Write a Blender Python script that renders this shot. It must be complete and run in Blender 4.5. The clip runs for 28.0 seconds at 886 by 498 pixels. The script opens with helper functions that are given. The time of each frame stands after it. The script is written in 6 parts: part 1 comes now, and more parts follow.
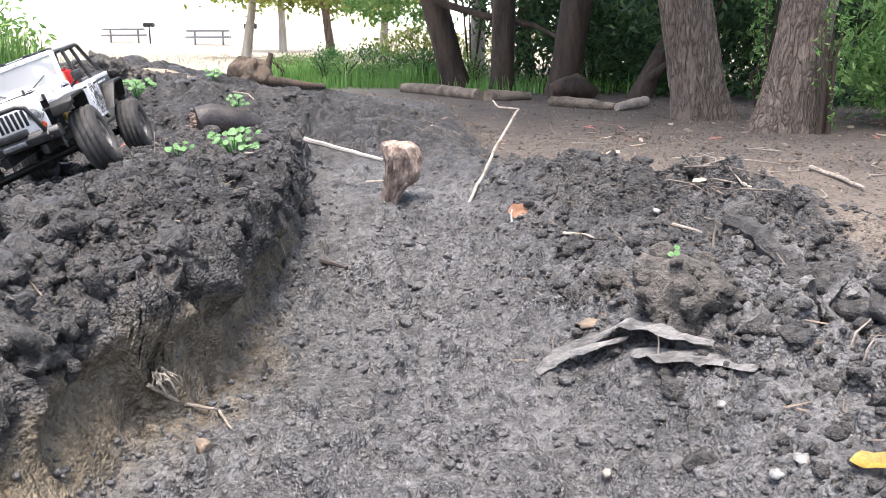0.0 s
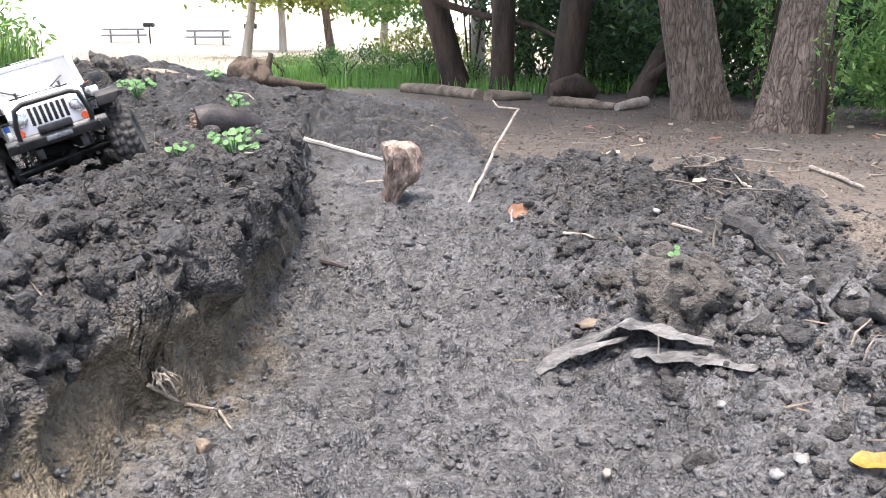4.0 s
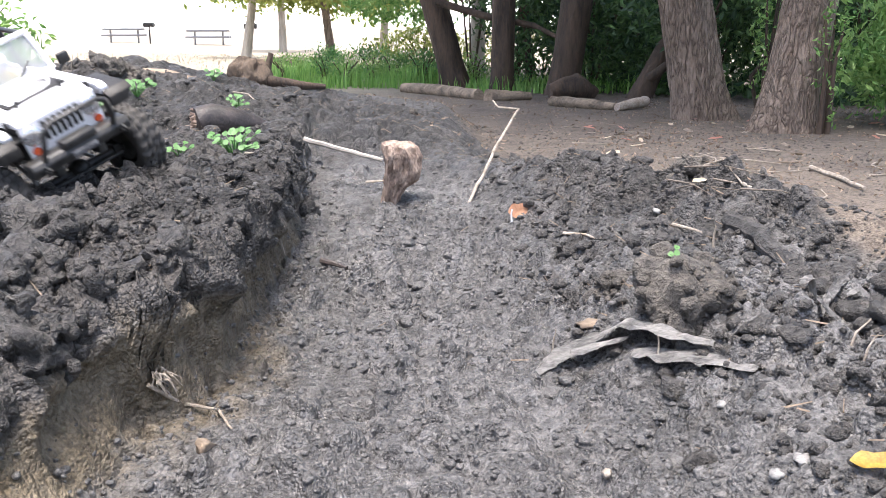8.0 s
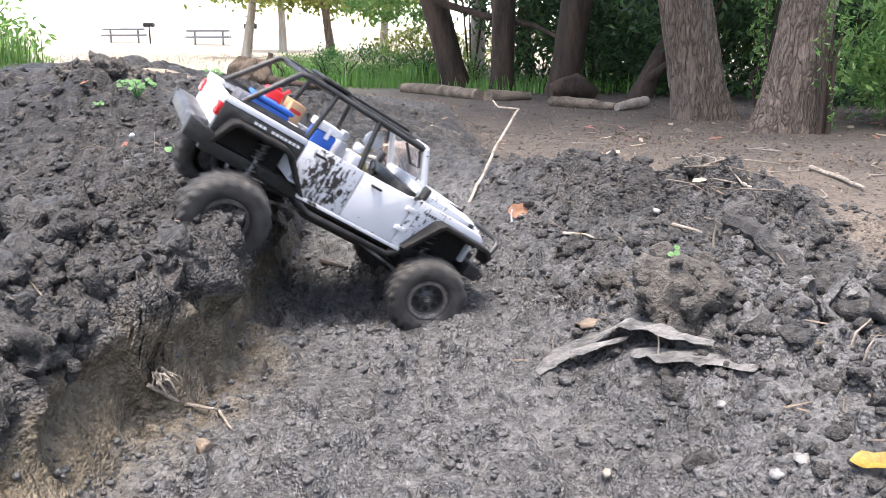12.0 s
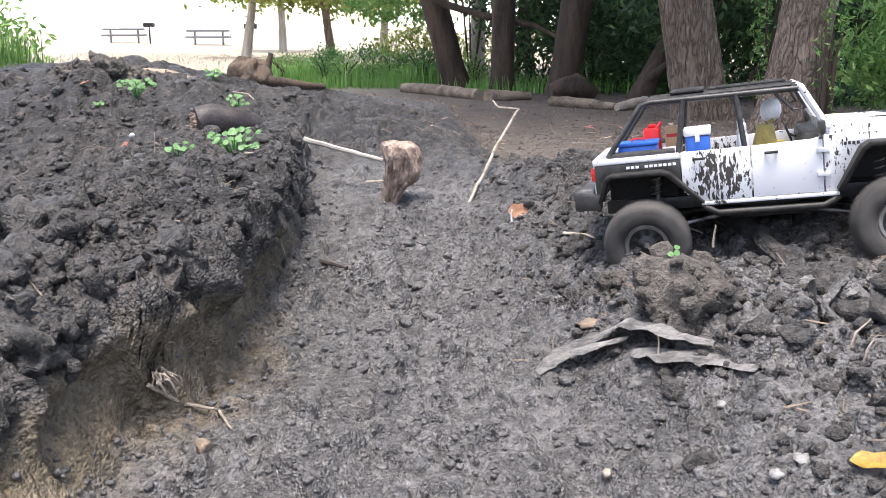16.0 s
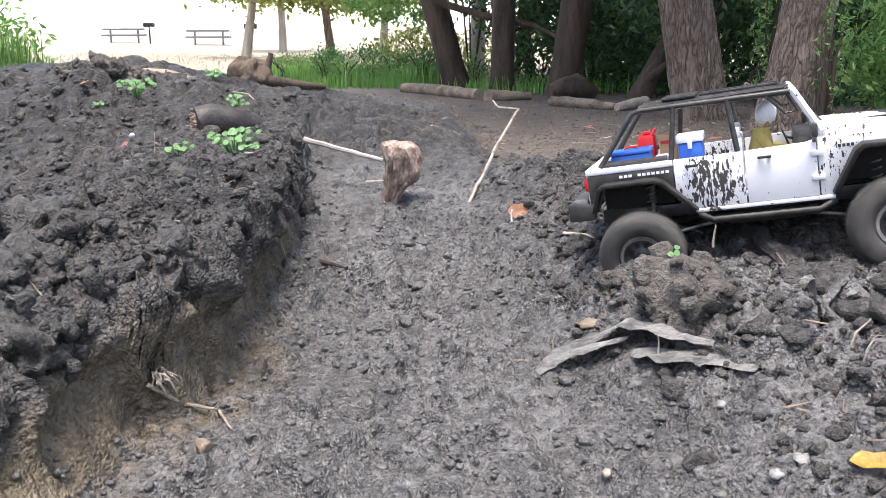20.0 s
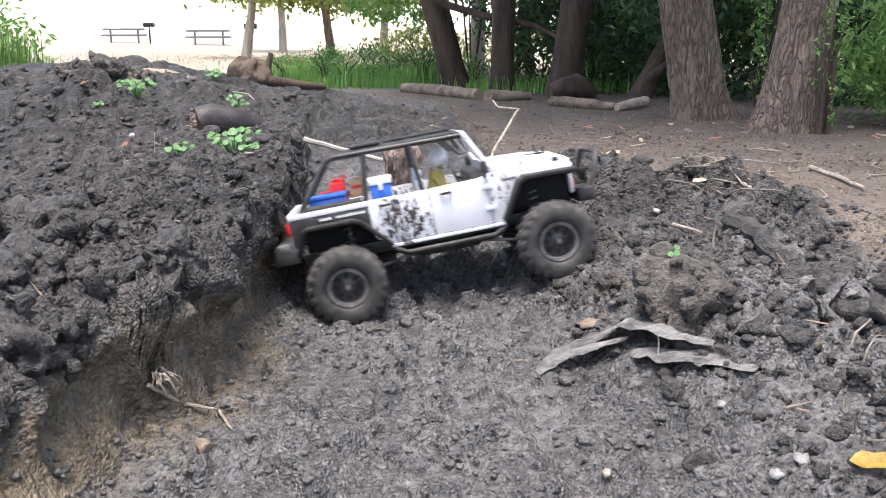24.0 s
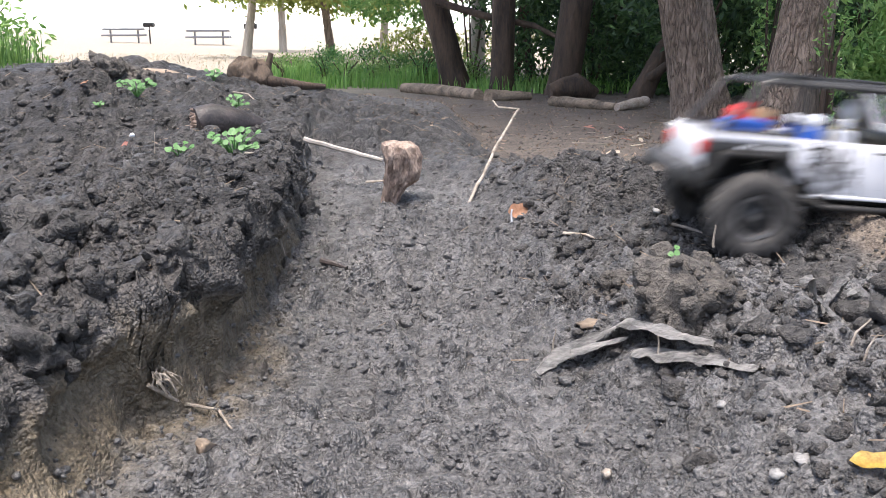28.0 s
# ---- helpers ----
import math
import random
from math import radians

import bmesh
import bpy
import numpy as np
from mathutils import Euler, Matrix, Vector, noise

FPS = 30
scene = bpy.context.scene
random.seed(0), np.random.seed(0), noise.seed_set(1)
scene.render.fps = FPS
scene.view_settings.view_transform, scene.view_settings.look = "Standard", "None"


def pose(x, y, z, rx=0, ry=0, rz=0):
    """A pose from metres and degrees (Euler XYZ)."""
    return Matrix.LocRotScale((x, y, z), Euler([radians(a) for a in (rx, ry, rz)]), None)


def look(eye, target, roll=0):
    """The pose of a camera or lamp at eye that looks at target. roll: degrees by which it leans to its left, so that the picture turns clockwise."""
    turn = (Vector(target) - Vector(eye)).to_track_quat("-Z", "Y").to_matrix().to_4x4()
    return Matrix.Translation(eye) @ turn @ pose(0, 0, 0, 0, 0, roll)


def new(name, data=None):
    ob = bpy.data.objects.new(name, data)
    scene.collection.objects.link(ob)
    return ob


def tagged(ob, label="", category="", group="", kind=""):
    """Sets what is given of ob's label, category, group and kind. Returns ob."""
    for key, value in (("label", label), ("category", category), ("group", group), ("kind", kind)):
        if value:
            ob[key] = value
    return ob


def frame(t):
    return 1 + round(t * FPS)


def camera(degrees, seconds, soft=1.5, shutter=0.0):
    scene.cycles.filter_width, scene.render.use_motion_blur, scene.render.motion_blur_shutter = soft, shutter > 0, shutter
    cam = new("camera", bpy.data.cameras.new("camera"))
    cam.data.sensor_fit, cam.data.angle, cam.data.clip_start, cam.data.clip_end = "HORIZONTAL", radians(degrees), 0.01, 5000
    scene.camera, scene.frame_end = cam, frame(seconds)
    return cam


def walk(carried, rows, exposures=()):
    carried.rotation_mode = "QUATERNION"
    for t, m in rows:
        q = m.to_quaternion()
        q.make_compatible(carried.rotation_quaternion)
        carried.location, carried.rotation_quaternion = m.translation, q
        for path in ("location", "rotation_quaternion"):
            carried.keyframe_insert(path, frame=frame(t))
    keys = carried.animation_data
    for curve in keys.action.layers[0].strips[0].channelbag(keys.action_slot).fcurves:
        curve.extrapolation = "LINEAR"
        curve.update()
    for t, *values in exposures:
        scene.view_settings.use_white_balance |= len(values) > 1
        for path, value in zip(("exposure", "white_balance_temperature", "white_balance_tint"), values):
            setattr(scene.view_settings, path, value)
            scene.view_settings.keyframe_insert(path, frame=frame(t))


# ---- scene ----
cam = camera(55, 28.0, soft=0.6, shutter=0.6)
EYE = (0.0, 0.0, 0.40)
STILL = pose(*EYE, 90 - 14.55, 0, 0)
walk(cam, [(0.0, STILL), (28.0, STILL)], exposures=[(t, 2.56 + e, 6600, 13) for t, e in ((0.0, 0.0), (11.0, 0.0), (12.2, -0.04), (15.0, -0.36), (16.0, -0.2), (21.5, -0.2), (25.0, -0.27), (26.0, -0.25), (27.0, -0.38), (28.0, -0.30))])

# ---- sky and sun ----
SUN_EL, SUN_AZ = radians(80), radians(-150)      # azimuth from +y towards +x
world = bpy.data.worlds.new("sky")
scene.world = world
world.use_nodes = True
wn = world.node_tree
sky = wn.nodes.new("ShaderNodeTexSky")
sky.sky_type, sky.sun_disc = "NISHITA", False
sky.sun_elevation, sky.sun_rotation = SUN_EL, SUN_AZ
sky.air_density, sky.dust_density = 1.0, 4.0
wn.links.new(sky.outputs[0], wn.nodes["Background"].inputs[0])
wn.nodes["Background"].inputs[1].default_value = 0.08
lamp = bpy.data.lights.new("sun", "SUN")
lamp.energy, lamp.angle, lamp.color = 1.35, radians(24), (1.0, 0.985, 0.96)
sun = new("sun", lamp)
sun_dir = Vector((math.cos(SUN_EL) * math.sin(SUN_AZ), math.cos(SUN_EL) * math.cos(SUN_AZ), math.sin(SUN_EL)))
sun.matrix_world = look(sun_dir * 60, (0, 0, 0))


# ---- materials ----
class Mat:
    """A small builder for node materials."""

    def __init__(self, name, rough=0.6, metal=0.0, spec=0.5):
        self.m = bpy.data.materials.new(name)
        self.m.use_nodes = True
        self.t = self.m.node_tree
        self.b = self.t.nodes["Principled BSDF"]
        self.b.inputs["Roughness"].default_value = rough
        self.b.inputs["Metallic"].default_value = metal
        self.b.inputs["Specular IOR Level"].default_value = spec
        self.vec = None

    def node(self, kind, **put):
        n = self.t.nodes.new(kind)
        for k, v in put.items():
            n.inputs[k].default_value = v
        return n

    def link(self, a, b):
        self.t.links.new(a, b)

    def coords(self, which="Object"):
        if self.vec is None:
            self.vec = self.t.nodes.new("ShaderNodeTexCoord").outputs[which]
        return self.vec

    def noise(self, scale, detail=4.0, rough=0.6, stretch=None):
        n = self.node("ShaderNodeTexNoise", Scale=scale, Detail=detail, Roughness=rough)
        v = self.coords()
        if stretch:
            mp = self.t.nodes.new("ShaderNodeMapping")
            mp.inputs["Scale"].default_value = stretch
            self.link(v, mp.inputs[0])
            v = mp.outputs[0]
        self.link(v, n.inputs["Vector"])
        return n.outputs[0]

    def ramp(self, fac, stops):
        r = self.t.nodes.new("ShaderNodeValToRGB")
        while len(r.color_ramp.elements) < len(stops):
            r.color_ramp.elements.new(0.5)
        for e, (p, c) in zip(r.color_ramp.elements, stops):
            e.position = p
            e.color = (*c, 1) if len(c) == 3 else (c[0], c[0], c[0], 1)
        self.link(fac, r.inputs[0])
        return r.outputs[0]

    def mix(self, fac, a, b):
        n = self.t.nodes.new("ShaderNodeMix")
        n.data_type = "RGBA"
        for sock, v in ((n.inputs[0], fac), (n.inputs[6], a), (n.inputs[7], b)):
            if isinstance(v, (int, float)):
                sock.default_value = v
            elif isinstance(v, tuple):
                sock.default_value = (*v, 1)
            else:
                self.link(v, sock)
        return n.outputs[2]

    def math(self, op, a, b=0.0, clamp=False):
        n = self.t.nodes.new("ShaderNodeMath")
        n.operation, n.use_clamp = op, clamp
        for sock, v in ((n.inputs[0], a), (n.inputs[1], b)):
            if isinstance(v, (int, float)):
                sock.default_value = v
            else:
                self.link(v, sock)
        return n.outputs[0]

    def axis(self, i):
        s = self.t.nodes.new("ShaderNodeSeparateXYZ")
        self.link(self.coords(), s.inputs[0])
        return s.outputs[i]

    def color(self, c):
        if isinstance(c, tuple):
            self.b.inputs["Base Color"].default_value = (*c, 1)
        else:
            self.link(c, self.b.inputs["Base Color"])
        return self

    def roughness(self, r):
        self.link(r, self.b.inputs["Roughness"])
        return self

    def bump(self, h, strength=0.5, dist=0.01):
        n = self.node("ShaderNodeBump", Strength=strength, Distance=dist)
        self.link(h, n.inputs["Height"])
        self.link(n.outputs[0], self.b.inputs["Normal"])
        return self


def grainy(name, c1, c2, scale, rough=0.7, bump=0.4, dist=0.003, metal=0.0, spec=0.5, fine=8.0, stretch=None):
    """A surface of two tones at one scale, with grain and relief at a finer one."""
    m = Mat(name, rough, metal, spec)
    big = m.noise(scale, 5, 0.6, stretch)
    small = m.noise(scale * fine, 4, 0.65, stretch)
    both = m.math("ADD", m.math("MULTIPLY", big, 0.65), m.math("MULTIPLY", small, 0.35))
    m.color(m.ramp(both, [(0.38, c1), (0.62, c2)]))
    m.roughness(m.ramp(small, [(0.3, (max(0.0, rough - 0.15),)), (0.7, (min(1.0, rough + 0.12),))]))
    m.bump(both, bump, dist)
    return m.m


def plain(name, c, rough=0.5, metal=0.0, vary=0.12, scale=40.0, spec=0.5):
    lo = tuple(v * (1 - vary) for v in c)
    hi = tuple(min(1, v * (1 + vary)) for v in c)
    return grainy(name, lo, hi, scale, rough, 0.15, 0.0006, metal, spec)


def furrowed(name, groove, body, crest):
    """Bark with slanting furrows that cross and part as they run up the trunk."""
    m = Mat(name, 0.85)

    def slant(deg, scale, detail):
        mp = m.t.nodes.new("ShaderNodeMapping")
        mp.inputs["Rotation"].default_value = (radians(deg), radians(deg), 0)
        mp.inputs["Scale"].default_value = (1, 1, 0.22)
        m.link(m.coords(), mp.inputs[0])
        n = m.node("ShaderNodeTexNoise", Scale=scale, Detail=detail, Roughness=0.5, Distortion=0.3)
        m.link(mp.outputs[0], n.inputs["Vector"])
        return m.math("ABSOLUTE", m.math("SUBTRACT", n.outputs[0], 0.5))

    a, b, c = slant(16, 27, 2), slant(-16, 29, 2), slant(4, 64, 3)
    grain = m.noise(120, 4, 0.6, (1, 1, 0.5))
    deep = m.math("MINIMUM", m.math("MULTIPLY", m.math("MINIMUM", a, b), 7.0), 0.5)
    h = m.math("ADD", deep, m.math("ADD", m.math("MINIMUM", m.math("MULTIPLY", c, 2.2), 0.25), m.math("MULTIPLY", grain, 0.25)))
    m.color(m.mix(m.noise(3.5, 3, 0.6), m.ramp(h, [(0.12, groove), (0.45, body), (0.85, crest)]), m.ramp(h, [(0.12, groove), (0.5, tuple(v * 0.72 for v in body)), (0.9, body)])))
    m.bump(h, 1.0, 0.018)
    return m.m


def ground_material():
    m = Mat("wet_mud_and_dirt", 0.5)
    big = m.noise(3.5, 5, 0.6)
    mid = m.noise(30, 6, 0.65)
    fine = m.noise(230, 4, 0.7)
    cells = m.node("ShaderNodeTexVoronoi", Scale=150.0, Randomness=1.0)
    grains = m.node("ShaderNodeTexVoronoi", Scale=310.0, Randomness=1.0)
    m.link(m.coords(), cells.inputs["Vector"])
    m.link(m.coords(), grains.inputs["Vector"])
    crumb = m.math("SUBTRACT", 1.0, cells.outputs["Distance"], True)
    grain = m.math("SUBTRACT", 1.0, grains.outputs["Distance"], True)
    patch = m.noise(75, 2, 0.5)
    tone = m.math("ADD", m.math("MULTIPLY", big, 0.22), m.math("ADD", m.math("MULTIPLY", mid, 0.22), m.math("ADD", m.math("MULTIPLY", patch, 0.24), m.math("MULTIPLY", fine, 0.32))))
    mud = m.ramp(tone, [(0.42, (0.032, 0.031, 0.0305)), (0.50, (0.080, 0.0775, 0.076)), (0.58, (0.165, 0.160, 0.157))])
    soil = m.ramp(tone, [(0.43, (0.007, 0.0063, 0.0058)), (0.50, (0.027, 0.0246, 0.0228)), (0.57, (0.082, 0.075, 0.070))])
    path = m.ramp(tone, [(0.425, (0.064, 0.050, 0.039)), (0.57, (0.172, 0.140, 0.112))])
    straw = m.ramp(tone, [(0.38, (0.24, 0.20, 0.145)), (0.62, (0.38, 0.335, 0.265))])
    sub = m.ramp(tone, [(0.43, (0.078, 0.060, 0.036)), (0.50, (0.140, 0.109, 0.068)), (0.57, (0.220, 0.177, 0.117))])
    kind = m.t.nodes.new("ShaderNodeAttribute")
    kind.attribute_name = "soil_kind"
    split = m.t.nodes.new("ShaderNodeSeparateColor")
    m.link(kind.outputs["Color"], split.inputs[0])
    dry, spoil, cut = split.outputs[0], split.outputs[1], split.outputs[2]
    c = m.mix(dry, mud, path)
    c = m.mix(spoil, c, soil)
    c = m.mix(m.math("MULTIPLY", cut, 0.9), c, sub)
    x, y = m.axis(0), m.axis(1)
    wob = m.math("MULTIPLY", m.math("SUBTRACT", m.noise(2.5, 3), 0.5), 0.5)
    # plain dirt where nobody has dug, dry grass in the field
    away = m.math("POWER", m.math("ADD", m.math("POWER", m.math("ADD", x, 0.1), 2.0), m.math("POWER", m.math("SUBTRACT", y, 1.3), 2.0)), 0.5)
    c = m.mix(m.math("MULTIPLY", m.math("SUBTRACT", m.math("ADD", away, m.math("MULTIPLY", wob, 1.6)), 2.1), 0.7, True), c, path)
    field = m.math("MULTIPLY", m.math("SUBTRACT", m.math("SUBTRACT", m.math("ADD", y, m.math("MULTIPLY", wob, 4)), m.math("MULTIPLY", x, 0.6)), 6.5), 0.5, True)
    c = m.mix(field, c, straw)
    # dark bits and wet pits worked into the mud
    flecks = m.ramp(m.noise(130, 3, 0.6), [(0.31, (1.0,)), (0.345, (0.0,))])
    c = m.mix(m.math("MULTIPLY", flecks, 0.7), c, (0.022, 0.019, 0.017))
    m.color(c)
    wet = m.ramp(m.noise(11, 5, 0.6), [(0.36, (0.20,)), (0.62, (0.46,))])
    damp = m.ramp(m.noise(60, 4, 0.6), [(0.36, (0.38,)), (0.62, (0.72,))])
    r = m.mix(m.math("MAXIMUM", spoil, cut), wet, damp)
    m.roughness(m.mix(dry, r, (0.8, 0.8, 0.8)))
    h = m.math("ADD", m.math("MULTIPLY", mid, 0.32), m.math("ADD", m.math("MULTIPLY", fine, 0.42), m.math("ADD", m.math("MULTIPLY", crumb, 0.36), m.math("MULTIPLY", grain, 0.26))))
    smear = m.math("SUBTRACT", 1.0, m.math("MULTIPLY", m.math("SUBTRACT", 1.0, m.math("MAXIMUM", spoil, cut), True), 0.25))
    m.bump(m.math("MULTIPLY", h, smear), 1.0, 0.0115)
    return m.m


MUD = ground_material()
CLOD = grainy("mud_clod", (0.017, 0.0155, 0.0145), (0.095, 0.088, 0.082), 60, 0.5, 1.0, 0.016, fine=4.0)
CRUMB = grainy("floor_crumbs", (0.040, 0.038, 0.037), (0.155, 0.150, 0.146), 90, 0.4, 1.0, 0.006, fine=4.0)
DRYCLOD = grainy("drying_clod", (0.032, 0.028, 0.024), (0.150, 0.133, 0.115), 60, 0.7, 1.0, 0.016, fine=4.0)
BARK = furrowed("bark", (0.085, 0.062, 0.046), (0.205, 0.153, 0.117), (0.30, 0.236, 0.188))
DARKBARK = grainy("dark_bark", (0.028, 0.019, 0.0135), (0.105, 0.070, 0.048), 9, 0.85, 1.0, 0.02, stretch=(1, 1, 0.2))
PALEBARK = grainy("pale_bark", (0.25, 0.22, 0.19), (0.45, 0.41, 0.36), 6, 0.85, 0.6, 0.02, stretch=(1, 1, 0.2))
WETBARK = grainy("wet_black_bark", (0.012, 0.010, 0.010), (0.075, 0.06, 0.055), 25, 0.5, 0.8, 0.006)
STUMPWOOD = grainy("dark_stump_wood", (0.065, 0.046, 0.032), (0.165, 0.120, 0.086), 30, 0.9, 1.0, 0.012, stretch=(1, 1, 0.4))
LOGWOOD = grainy("weathered_log", (0.08, 0.062, 0.043), (0.32, 0.245, 0.18), 12, 0.85, 0.8, 0.01, stretch=(0.3, 1, 1))
TWIG = grainy("dry_twig", (0.15, 0.12, 0.09), (0.42, 0.37, 0.31), 55, 0.8, 0.6, 0.002)
DARKTWIG = grainy("dark_dry_twig", (0.06, 0.048, 0.038), (0.24, 0.20, 0.165), 55, 0.8, 0.6, 0.002)
CHUNK = grainy("rotten_wood", (0.17, 0.115, 0.088), (0.47, 0.36, 0.29), 55, 0.85, 1.0, 0.012, fine=4.0, stretch=(1, 1, 0.45))
PALESTONE = grainy("pale_stone", (0.14, 0.137, 0.13), (0.30, 0.295, 0.285), 60, 0.7, 0.4, 0.002)
PALEWOOD = grainy("pale_bare_wood", (0.26, 0.20, 0.15), (0.52, 0.45, 0.38), 18, 0.85, 0.6, 0.008, stretch=(0.3, 1, 1))
GREYWOOD = grainy("grey_bark_strip", (0.12, 0.117, 0.113), (0.40, 0.385, 0.37), 40, 0.75, 1.0, 0.004, stretch=(0.25, 1, 1))


def leafy(name, lo, hi, rough=0.5):
    m = Mat(name, rough)
    isl = m.t.nodes.new("ShaderNodeNewGeometry").outputs["Random Per Island"]
    c = m.ramp(isl, [(0.0, lo), (1.0, hi)])
    m.color(c)
    m.b.inputs["Transmission Weight"].default_value = 0.0
    tr = m.t.nodes.new("ShaderNodeBsdfTranslucent")
    m.link(c, tr.inputs[0])
    mx = m.t.nodes.new("ShaderNodeMixShader")
    mx.inputs[0].default_value = 0.35
    m.link(m.b.outputs[0], mx.inputs[1])
    m.link(tr.outputs[0], mx.inputs[2])
    m.link(mx.outputs[0], m.t.nodes["Material Output"].inputs[0])
    return m.m


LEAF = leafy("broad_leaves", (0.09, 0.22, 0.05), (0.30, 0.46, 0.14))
# leaves of the thicket: its shade is put into darker greens
SHADELEAF = leafy("shade_dark_leaves", (0.016, 0.048, 0.022), (0.10, 0.185, 0.06))
GRASS = leafy("grass_blades", (0.10, 0.27, 0.05), (0.30, 0.50, 0.13))
BANKGRASS = leafy("bank_grass_blades", (0.06, 0.15, 0.03), (0.19, 0.32, 0.08))
BRIGHTLEAF = leafy("seedling_leaves", (0.055, 0.16, 0.045), (0.14, 0.30, 0.10))
STRAWBLADE = leafy("straw_blades", (0.30, 0.25, 0.17), (0.48, 0.41, 0.30))
# leaves in the field: sunlight is put into warmer, yellower greens
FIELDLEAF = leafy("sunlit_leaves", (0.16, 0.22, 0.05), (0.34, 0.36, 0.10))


# ---- mesh helpers ----
def part(name, bm, material, parent=None, label="", smooth=True):
    """One mesh object from a bmesh, under a thing or a part."""
    me = bpy.data.meshes.new(name)
    bm.to_mesh(me)
    bm.free()
    me.materials.append(material)
    if smooth:
        me.shade_smooth()
        me.set_sharp_from_angle(angle=radians(40))
    ob = new(name, me)
    if parent is not None:
        ob.parent = parent
    if label:
        ob["label"] = label
    return ob


def array_mesh(name, verts, faces, material, parent=None, smooth=False):
    """One mesh object from arrays of corners and faces of one size."""
    me = bpy.data.meshes.new(name)
    v = np.asarray(verts, np.float32)
    f = np.asarray(faces, np.int32)
    n, k = f.shape
    me.vertices.add(len(v))
    me.vertices.foreach_set("co", v.ravel())
    me.loops.add(n * k)
    me.loops.foreach_set("vertex_index", f.ravel())
    me.polygons.add(n)
    me.polygons.foreach_set("loop_start", np.arange(0, n * k, k, dtype=np.int32))
    me.update(calc_edges=True)
    me.polygons.foreach_set("use_smooth", np.full(n, smooth))
    me.materials.append(material)
    me.update()
    ob = new(name, me)
    if parent is not None:
        ob.parent = parent
    return ob


def box(bm, x0, x1, y0, y1, z0, z1, bevel=0.0, m=None):
    c = bmesh.ops.create_cube(bm, size=1.0)["verts"]
    t = Matrix.Translation(((x0 + x1) / 2, (y0 + y1) / 2, (z0 + z1) / 2)) @ Matrix.Diagonal((x1 - x0, y1 - y0, z1 - z0, 1))
    bmesh.ops.transform(bm, matrix=(m @ t) if m else t, verts=c)
    if bevel:
        edges = list({e for v in c for e in v.link_edges})
        bmesh.ops.bevel(bm, geom=edges, offset=bevel, segments=2, affect="EDGES", profile=0.5)
    return bm


def tube(bm, pts, r, n=8, caps=True):
    """A round bar along points; r is one radius or one for each point."""
    pts = [Vector(p) for p in pts]
    rs = [r] * len(pts) if isinstance(r, (int, float)) else r
    rings, side = [], None
    for i, p in enumerate(pts):
        d = (pts[min(i + 1, len(pts) - 1)] - pts[max(i - 1, 0)]).normalized()
        if side is None:
            side = d.orthogonal().normalized()
        side = (side - d * side.dot(d)).normalized()
        up = d.cross(side)
        rings.append([bm.verts.new(p + rs[i] * (math.cos(a) * side + math.sin(a) * up)) for a in (2 * math.pi * k / n for k in range(n))])
    for a, b in zip(rings, rings[1:]):
        for k in range(n):
            bm.faces.new((a[k], a[(k + 1) % n], b[(k + 1) % n], b[k]))
    if caps:
        bm.faces.new(rings[0][::-1])
        bm.faces.new(rings[-1])
    return bm


def prism(bm, profile, y0, y1, bevel=0.0):
    """A solid between y0 and y1 with an outline in x and z; an entry may give half-depth trims as (x, z, t0, t1)."""
    a = [bm.verts.new((p[0], y0 + (p[2] if len(p) > 2 else 0), p[1])) for p in profile]
    b = [bm.verts.new((p[0], y1 + (p[3] if len(p) > 3 else 0), p[1])) for p in profile]
    n = len(profile)
    fs = [bm.faces.new(a), bm.faces.new(b[::-1])]
    for k in range(n):
        fs.append(bm.faces.new((a[k], b[k], b[(k + 1) % n], a[(k + 1) % n])))
    bmesh.ops.recalc_face_normals(bm, faces=fs)
    if bevel:
        bmesh.ops.bevel(bm, geom=list({e for f in fs for e in f.edges}), offset=bevel, segments=2, affect="EDGES", profile=0.5)
    return bm


def lathe(bm, profile, n=24, m=None):
    """Turned about the y axis: entries are radius and y."""
    rings = []
    for r, y in profile:
        rings.append([bm.verts.new(Vector((r * math.cos(a), y, r * math.sin(a)))) for a in (2 * math.pi * k / n for k in range(n))])
    fs = []
    for a, b in zip(rings, rings[1:]):
        for k in range(n):
            fs.append(bm.faces.new((a[k], a[(k + 1) % n], b[(k + 1) % n], b[k])))
    bmesh.ops.recalc_face_normals(bm, faces=fs)
    if m:
        bmesh.ops.transform(bm, matrix=m, verts=[v for r in rings for v in r])
    return bm


# ---- noise on arrays ----
def lattice(ix, iy, seed):
    h = (ix.astype(np.int64) * 374761393 + iy.astype(np.int64) * 668265263 + seed * 1442695041) & 0xFFFFFFFF
    h = ((h ^ (h >> 13)) * 1274126177) & 0xFFFFFFFF
    return ((h ^ (h >> 16)) & 0xFFFF) / 65536.0


def perlin(x, y, seed=0):
    x0, y0 = np.floor(x), np.floor(y)
    fx, fy = x - x0, y - y0
    ux, uy = fx * fx * fx * (fx * (fx * 6 - 15) + 10), fy * fy * fy * (fy * (fy * 6 - 15) + 10)

    def corner(i, j):
        a = lattice(x0 + i, y0 + j, seed) * 2 * math.pi
        return np.cos(a) * (fx - i) + np.sin(a) * (fy - j)

    top = corner(0, 0) * (1 - ux) + corner(1, 0) * ux
    low = corner(0, 1) * (1 - ux) + corner(1, 1) * ux
    return (top * (1 - uy) + low * uy) * 1.5


def step(a, b, x):
    t = np.clip((x - a) / (b - a), 0, 1)
    return t * t * (3 - 2 * t)


